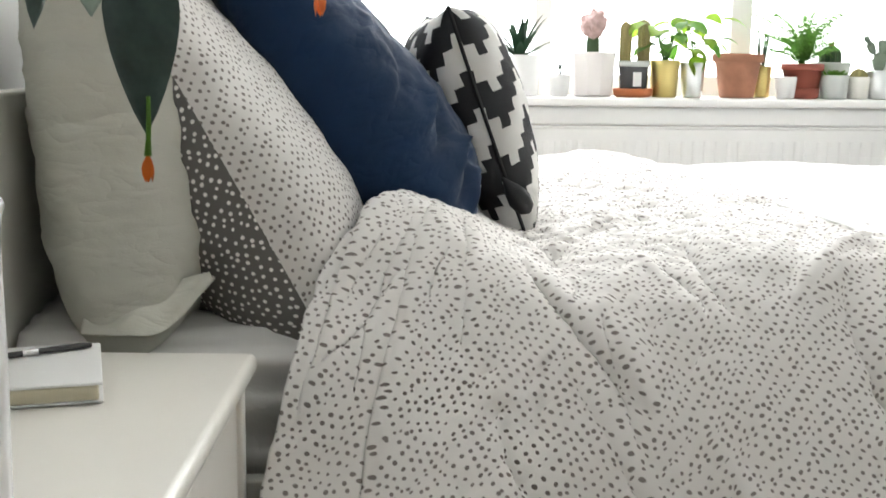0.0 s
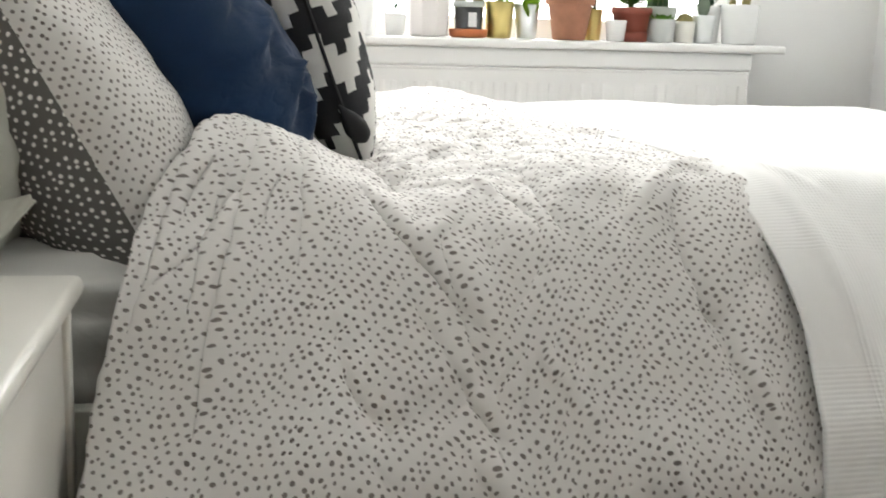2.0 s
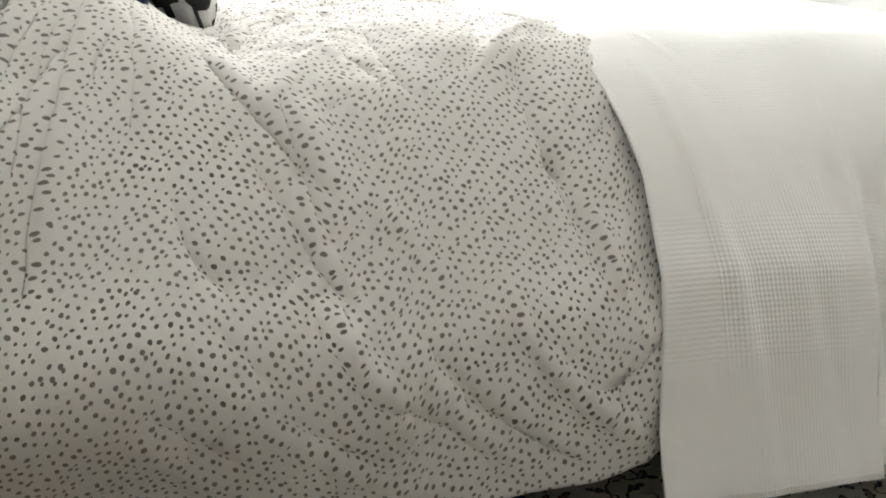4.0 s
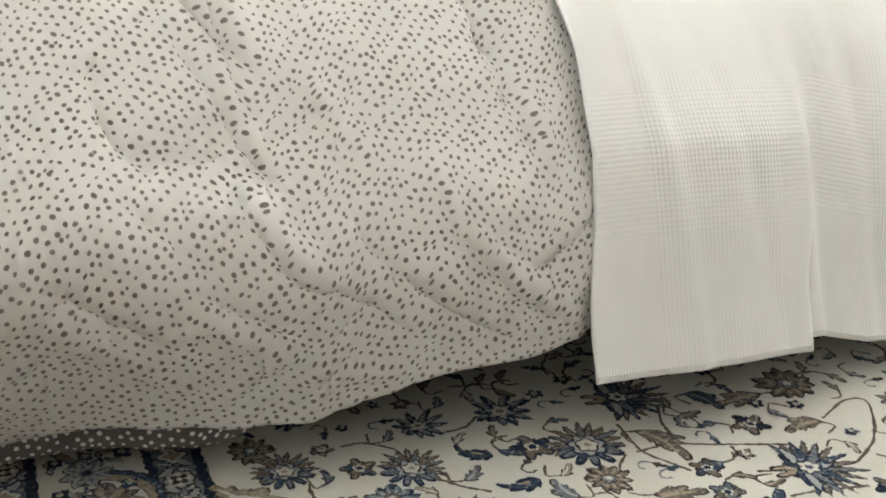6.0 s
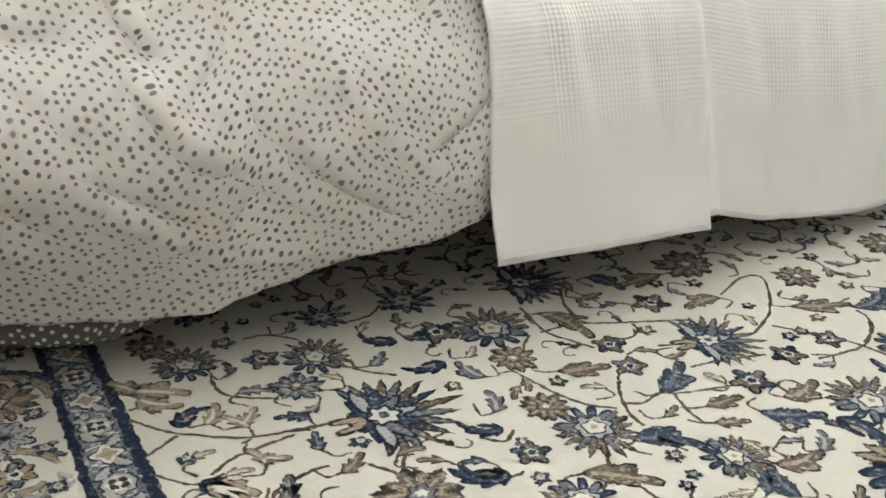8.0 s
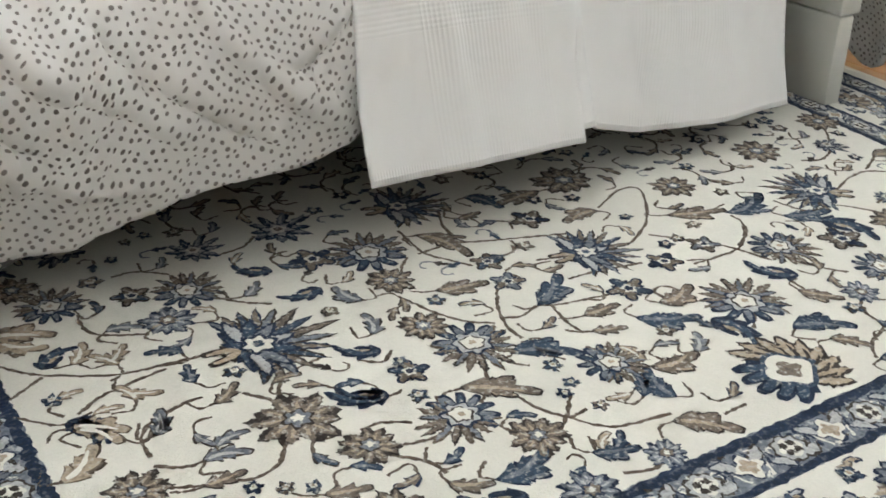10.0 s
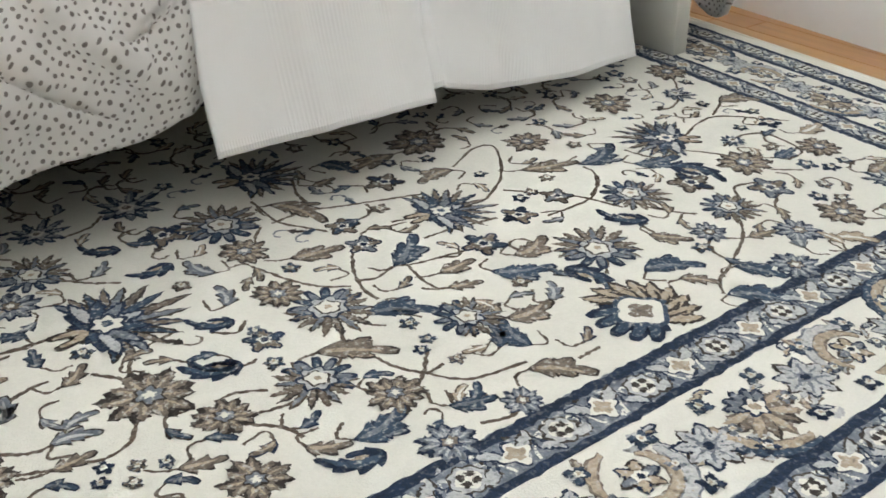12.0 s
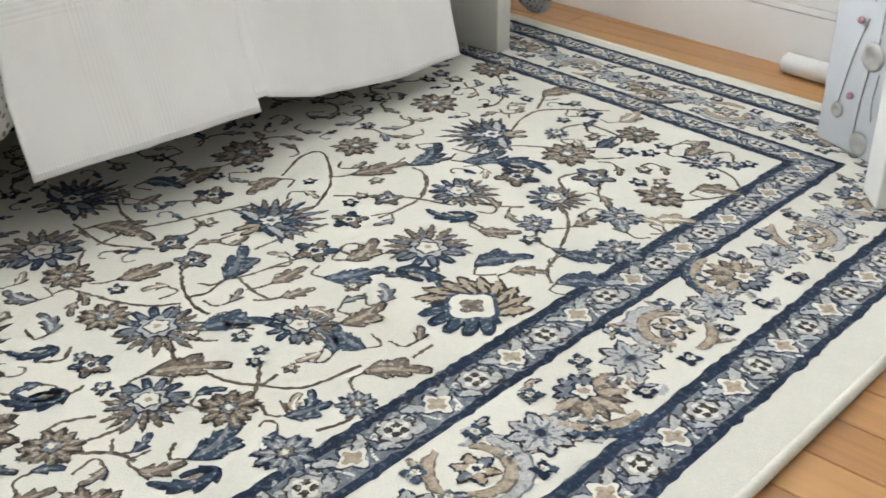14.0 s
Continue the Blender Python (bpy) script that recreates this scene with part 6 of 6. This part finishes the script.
def arc(x, y, r, a0, a1, width, mat, layer, scallop=0.0):
    """A curved band of wool about a middle, thin at both ends."""
    n = max(8, int(abs(a1 - a0) * r / 0.006))
    edge_in, edge_out = [], []
    for i in range(n + 1):
        a = a0 + (a1 - a0) * i / n
        w = width / 2 * math.sin(math.pi * (0.06 + 0.88 * i / n)) ** 0.6
        lobe = scallop * abs(math.sin(i * math.pi / 3))
        edge_in.append((x + (r - w) * math.cos(a), y + (r - w) * math.sin(a)))
        edge_out.append((x + (r + w + lobe) * math.cos(a), y + (r + w + lobe) * math.sin(a)))
    edge_in, edge_out = ragged(edge_in, 0.0009), ragged(edge_out, 0.0009)
    for i in range(n):
        motif([edge_in[i], edge_in[i + 1], edge_out[i + 1], edge_out[i]], mat, layer, False)


def scroll(x, y, h, turn, flip):
    """Two bands that curl round a small flower."""
    for r, a0, a1, w, rim, fill in ((0.046, 0.1, 2.6, 0.013, MID, GREY), (0.033, -0.3, 3.2, 0.012, TAUPE, TAN), (0.043, 3.7, 5.2, 0.011, TAUPE, TAN)):
        arc(x, y, r, h + turn + flip * a0, h + turn + flip * a1, w + 0.003, rim, -0.2, 0.003)
        arc(x, y, r, h + turn + flip * a0, h + turn + flip * a1, w - 0.002, fill, 0.4, 0.002)
    for k in range(6):
        petal(x, y, h + k * 1.05, 0.004, 0.025, 0.015, BROWN if k % 2 else NAVYW, 1)
        petal(x, y, h + k * 1.05, 0.005, 0.022, 0.010, TAN if k % 3 else MID, 1.5)
    disc_of(x, y, 0.008, CREAM, 2, 0.2, 5)
    disc_of(x, y, 0.004, NAVYW, 3)


def fan_flower(x, y, h, flip):
    """A brown half flower cupped by a long pale band."""
    up = h + flip * math.pi / 2
    for q in range(-4, 5):
        petal(x, y, up + q * 0.36, 0.004, 0.052 - 0.002 * abs(q), 0.019, BROWN if q % 2 else TAUPE, 0, 0.05 * q)
        petal(x, y, up + q * 0.36, 0.008, 0.045, 0.010, TAUPE if q % 2 else TAN, 0.6, 0.05 * q)
    for q in range(-2, 3):
        petal(x, y, up + math.pi + q * 0.5, 0.002, 0.034, 0.016, NAVYW, 0.8)
        petal(x, y, up + math.pi + q * 0.5, 0.004, 0.029, 0.010, MID, 1.2)
    disc_of(x, y, 0.014, NAVYW, 2, 0.2, 5)
    disc_of(x, y, 0.011, CREAM, 3, 0.25, 5)
    disc_of(x, y, 0.006, TAN, 4)
    for r, rim, fill, w in ((0.058, TAUPE, TAN, 0.013), (0.068, NAVYW, BLUE, 0.010)):
        arc(x, y, r, up - flip * 0.2, up + flip * 1.7, w + 0.003, rim, -0.4, 0.003)
        arc(x, y, r, up - flip * 0.2, up + flip * 1.7, w - 0.002, fill, 0.2, 0.002)


def outlined(x, y, ang, length, width, fill, rim=BROWN, layer=0, bend=0.5):
    petal(x, y, ang, -length / 2, length / 2, width, rim, layer, bend)
    petal(x, y, ang, -length / 2 + 0.0025, length / 2 - 0.003, width - 0.005, fill, layer + 0.5, bend)


for side, ln in enumerate(SIDES):
    for g in (0.0, 0.198):
        strip(side, g, g + 0.070, MID, -0.9)
        strip(side, g, g + 0.014, NAVYW, -0.5)
        strip(side, g + 0.060, g + 0.071, NAVYW, -0.5)
        count = round((ln + 2 * g) / 0.056)
        for k in range(count + 1):
            s = -g + (ln + 2 * g) * k / count
            mid = g + 0.037
            x, y, h = along(side, s, mid)
            if k % 2:
                disc_of(x, y, 0.0205, BROWN, 0.2, 0.1, 8)
                disc_of(x, y, 0.0175, GREY, 0.6, 0.1, 8)
                disc_of(x, y, 0.0125, CREAM, 0.9, 0.15, 4)
                for q in range(4):
                    petal(x, y, h + 0.785 + q * math.pi / 2, 0.002, 0.0125, 0.010, BROWN, 1.3)
                disc_of(x, y, 0.003, CREAM, 2)
            else:
                disc_of(x, y, 0.0165, NAVYW, 0.2, 0.28, 4)
                disc_of(x, y, 0.0145, CREAM, 0.6, 0.28, 4)
                disc_of(x, y, 0.0095, TAN, 1.0, 0.25, 4)
            x, y, h = along(side, s + 0.020, mid + (0.011 if k % 2 else -0.011))
            outlined(x, y, h + 0.4, 0.032, 0.016, GREY)
            x, y, h = along(side, s + 0.036, mid + (-0.011 if k % 2 else 0.011))
            outlined(x, y, h - 0.5, 0.032, 0.015, GREY, NAVYW, 0.1, -0.5)
            x, y, h = along(side, s + 0.028, mid)
            outlined(x, y, h + 1.2, 0.020, 0.010, MID, NAVYW, 0.3)
            q0 = -1 if k % 2 else 1
            wiggle = [along(side, s + 0.014 + 0.007 * i, mid + q0 * (0.014 - 0.007 * i) + 0.005 * (-1) ** i)[:2] for i in range(5)]
            vine(wiggle, 0.0032, CREAM)
            for _ in range(11):
                qx, qy, h = along(side, s + rnd.uniform(0, 0.056), g + rnd.uniform(0.012, 0.060))
                petal(qx, qy, rnd.uniform(0, 6.28), -0.0045, 0.005, 0.0042, rnd.choice((NAVYW, GREY, BROWN, GREY, CREAM, NAVYW)), -0.3, rnd.uniform(-1, 1))
    g = 0.134
    count = max(4, 4 * round((ln + 2 * g) / 0.31))
    gap = (ln + 2 * g) / count
    for k in range(count + 1):
        s = -g + gap * k
        kind = k % 4
        flip = 1 if (k // 4) % 2 else -1
        x, y, h = along(side, s, g + (0.006 if kind == 1 else -0.004))
        if kind == 0:
            scroll(x, y, h, 0.6, flip)
        elif kind == 2:
            fan_flower(x, y, h, flip)
        else:
            for q in range(8):
                petal(x, y, h + q * 0.785 + 0.2, 0.004, 0.036 * rnd.uniform(0.92, 1.06), 0.019, NAVYW if q % 2 else BROWN, 0)
                petal(x, y, h + q * 0.785 + 0.2, 0.006, 0.0325, 0.0145, GREY, 0.5)
                petal(x, y, h + q * 0.785 + 0.2, 0.010, 0.026, 0.004, MID, 0.9)
            disc_of(x, y, 0.010, MID, 1.3, 0.2, 6)
            disc_of(x, y, 0.0055, NAVYW, 2)
        for ds, do, m0, r0 in ((0.5, -0.040, BLUE, 0.014), (0.52, 0.041, NAVYW, 0.013), (0.46, 0.004, MID, 0.011)):
            x, y, h = along(side, s + gap * ds, g + do)
            rosette(x, y, r0, 4, m0, NAVYW, TAN, 0.78)
        for _ in range(10):
            qx, qy, h = along(side, s + rnd.uniform(0.25, 0.75) * gap, g + rnd.uniform(-0.054, 0.054))
            outlined(qx, qy, rnd.uniform(0, 6.28), 0.022, 0.009, rnd.choice((TAN, GREY, GREY, MID)), rnd.choice((TAUPE, NAVYW, GREY)), -0.5, rnd.uniform(-1.2, 1.2))

me = bpy.data.meshes.new("flower_pattern")
me.from_pydata([(pulled(x, y), y, z) for x, y, z in MV_], [], MF_)
for mat in WOOLS:
    me.materials.append(mat)
me.polygons.foreach_set("material_index", MM_)
pattern = new("flower_pattern", me)
pattern.parent = rug
tagged(pattern, "tufted blue, taupe and tan flowers", kind="stuff")

# ---- floor boards ----
PLANK_W = 0.066
plank_meshes = {}
for ix in range(int((X1 + 0.17 - X0) / PLANK_W)):
    x = X0 + ix * PLANK_W
    w = PLANK_W - 0.0012
    if w < 0.01:
        continue
    y = Y0 - rnd.uniform(0, 0.6)
    while y < Y1:
        ln = rnd.choice((0.9, 1.1, 1.3))
        a, b = max(y, Y0), min(y + ln, Y1)
        if b - a > 0.02:
            key = (round(w, 4), round(b - a, 2))
            if key not in plank_meshes:
                pm = bpy.data.meshes.new("plank")
                bm = box((0, 0, -0.014), (w, round(b - a, 2) - 0.0012, 0.0), 0.0012, 1)
                bm.to_mesh(pm)
                bm.free()
                pm.materials.append(OAK)
                plank_meshes[key] = pm
            plank = new("plank", plank_meshes[key])
            plank.location = (x, a, 0)
            plank.parent = subfloor
        y += ln
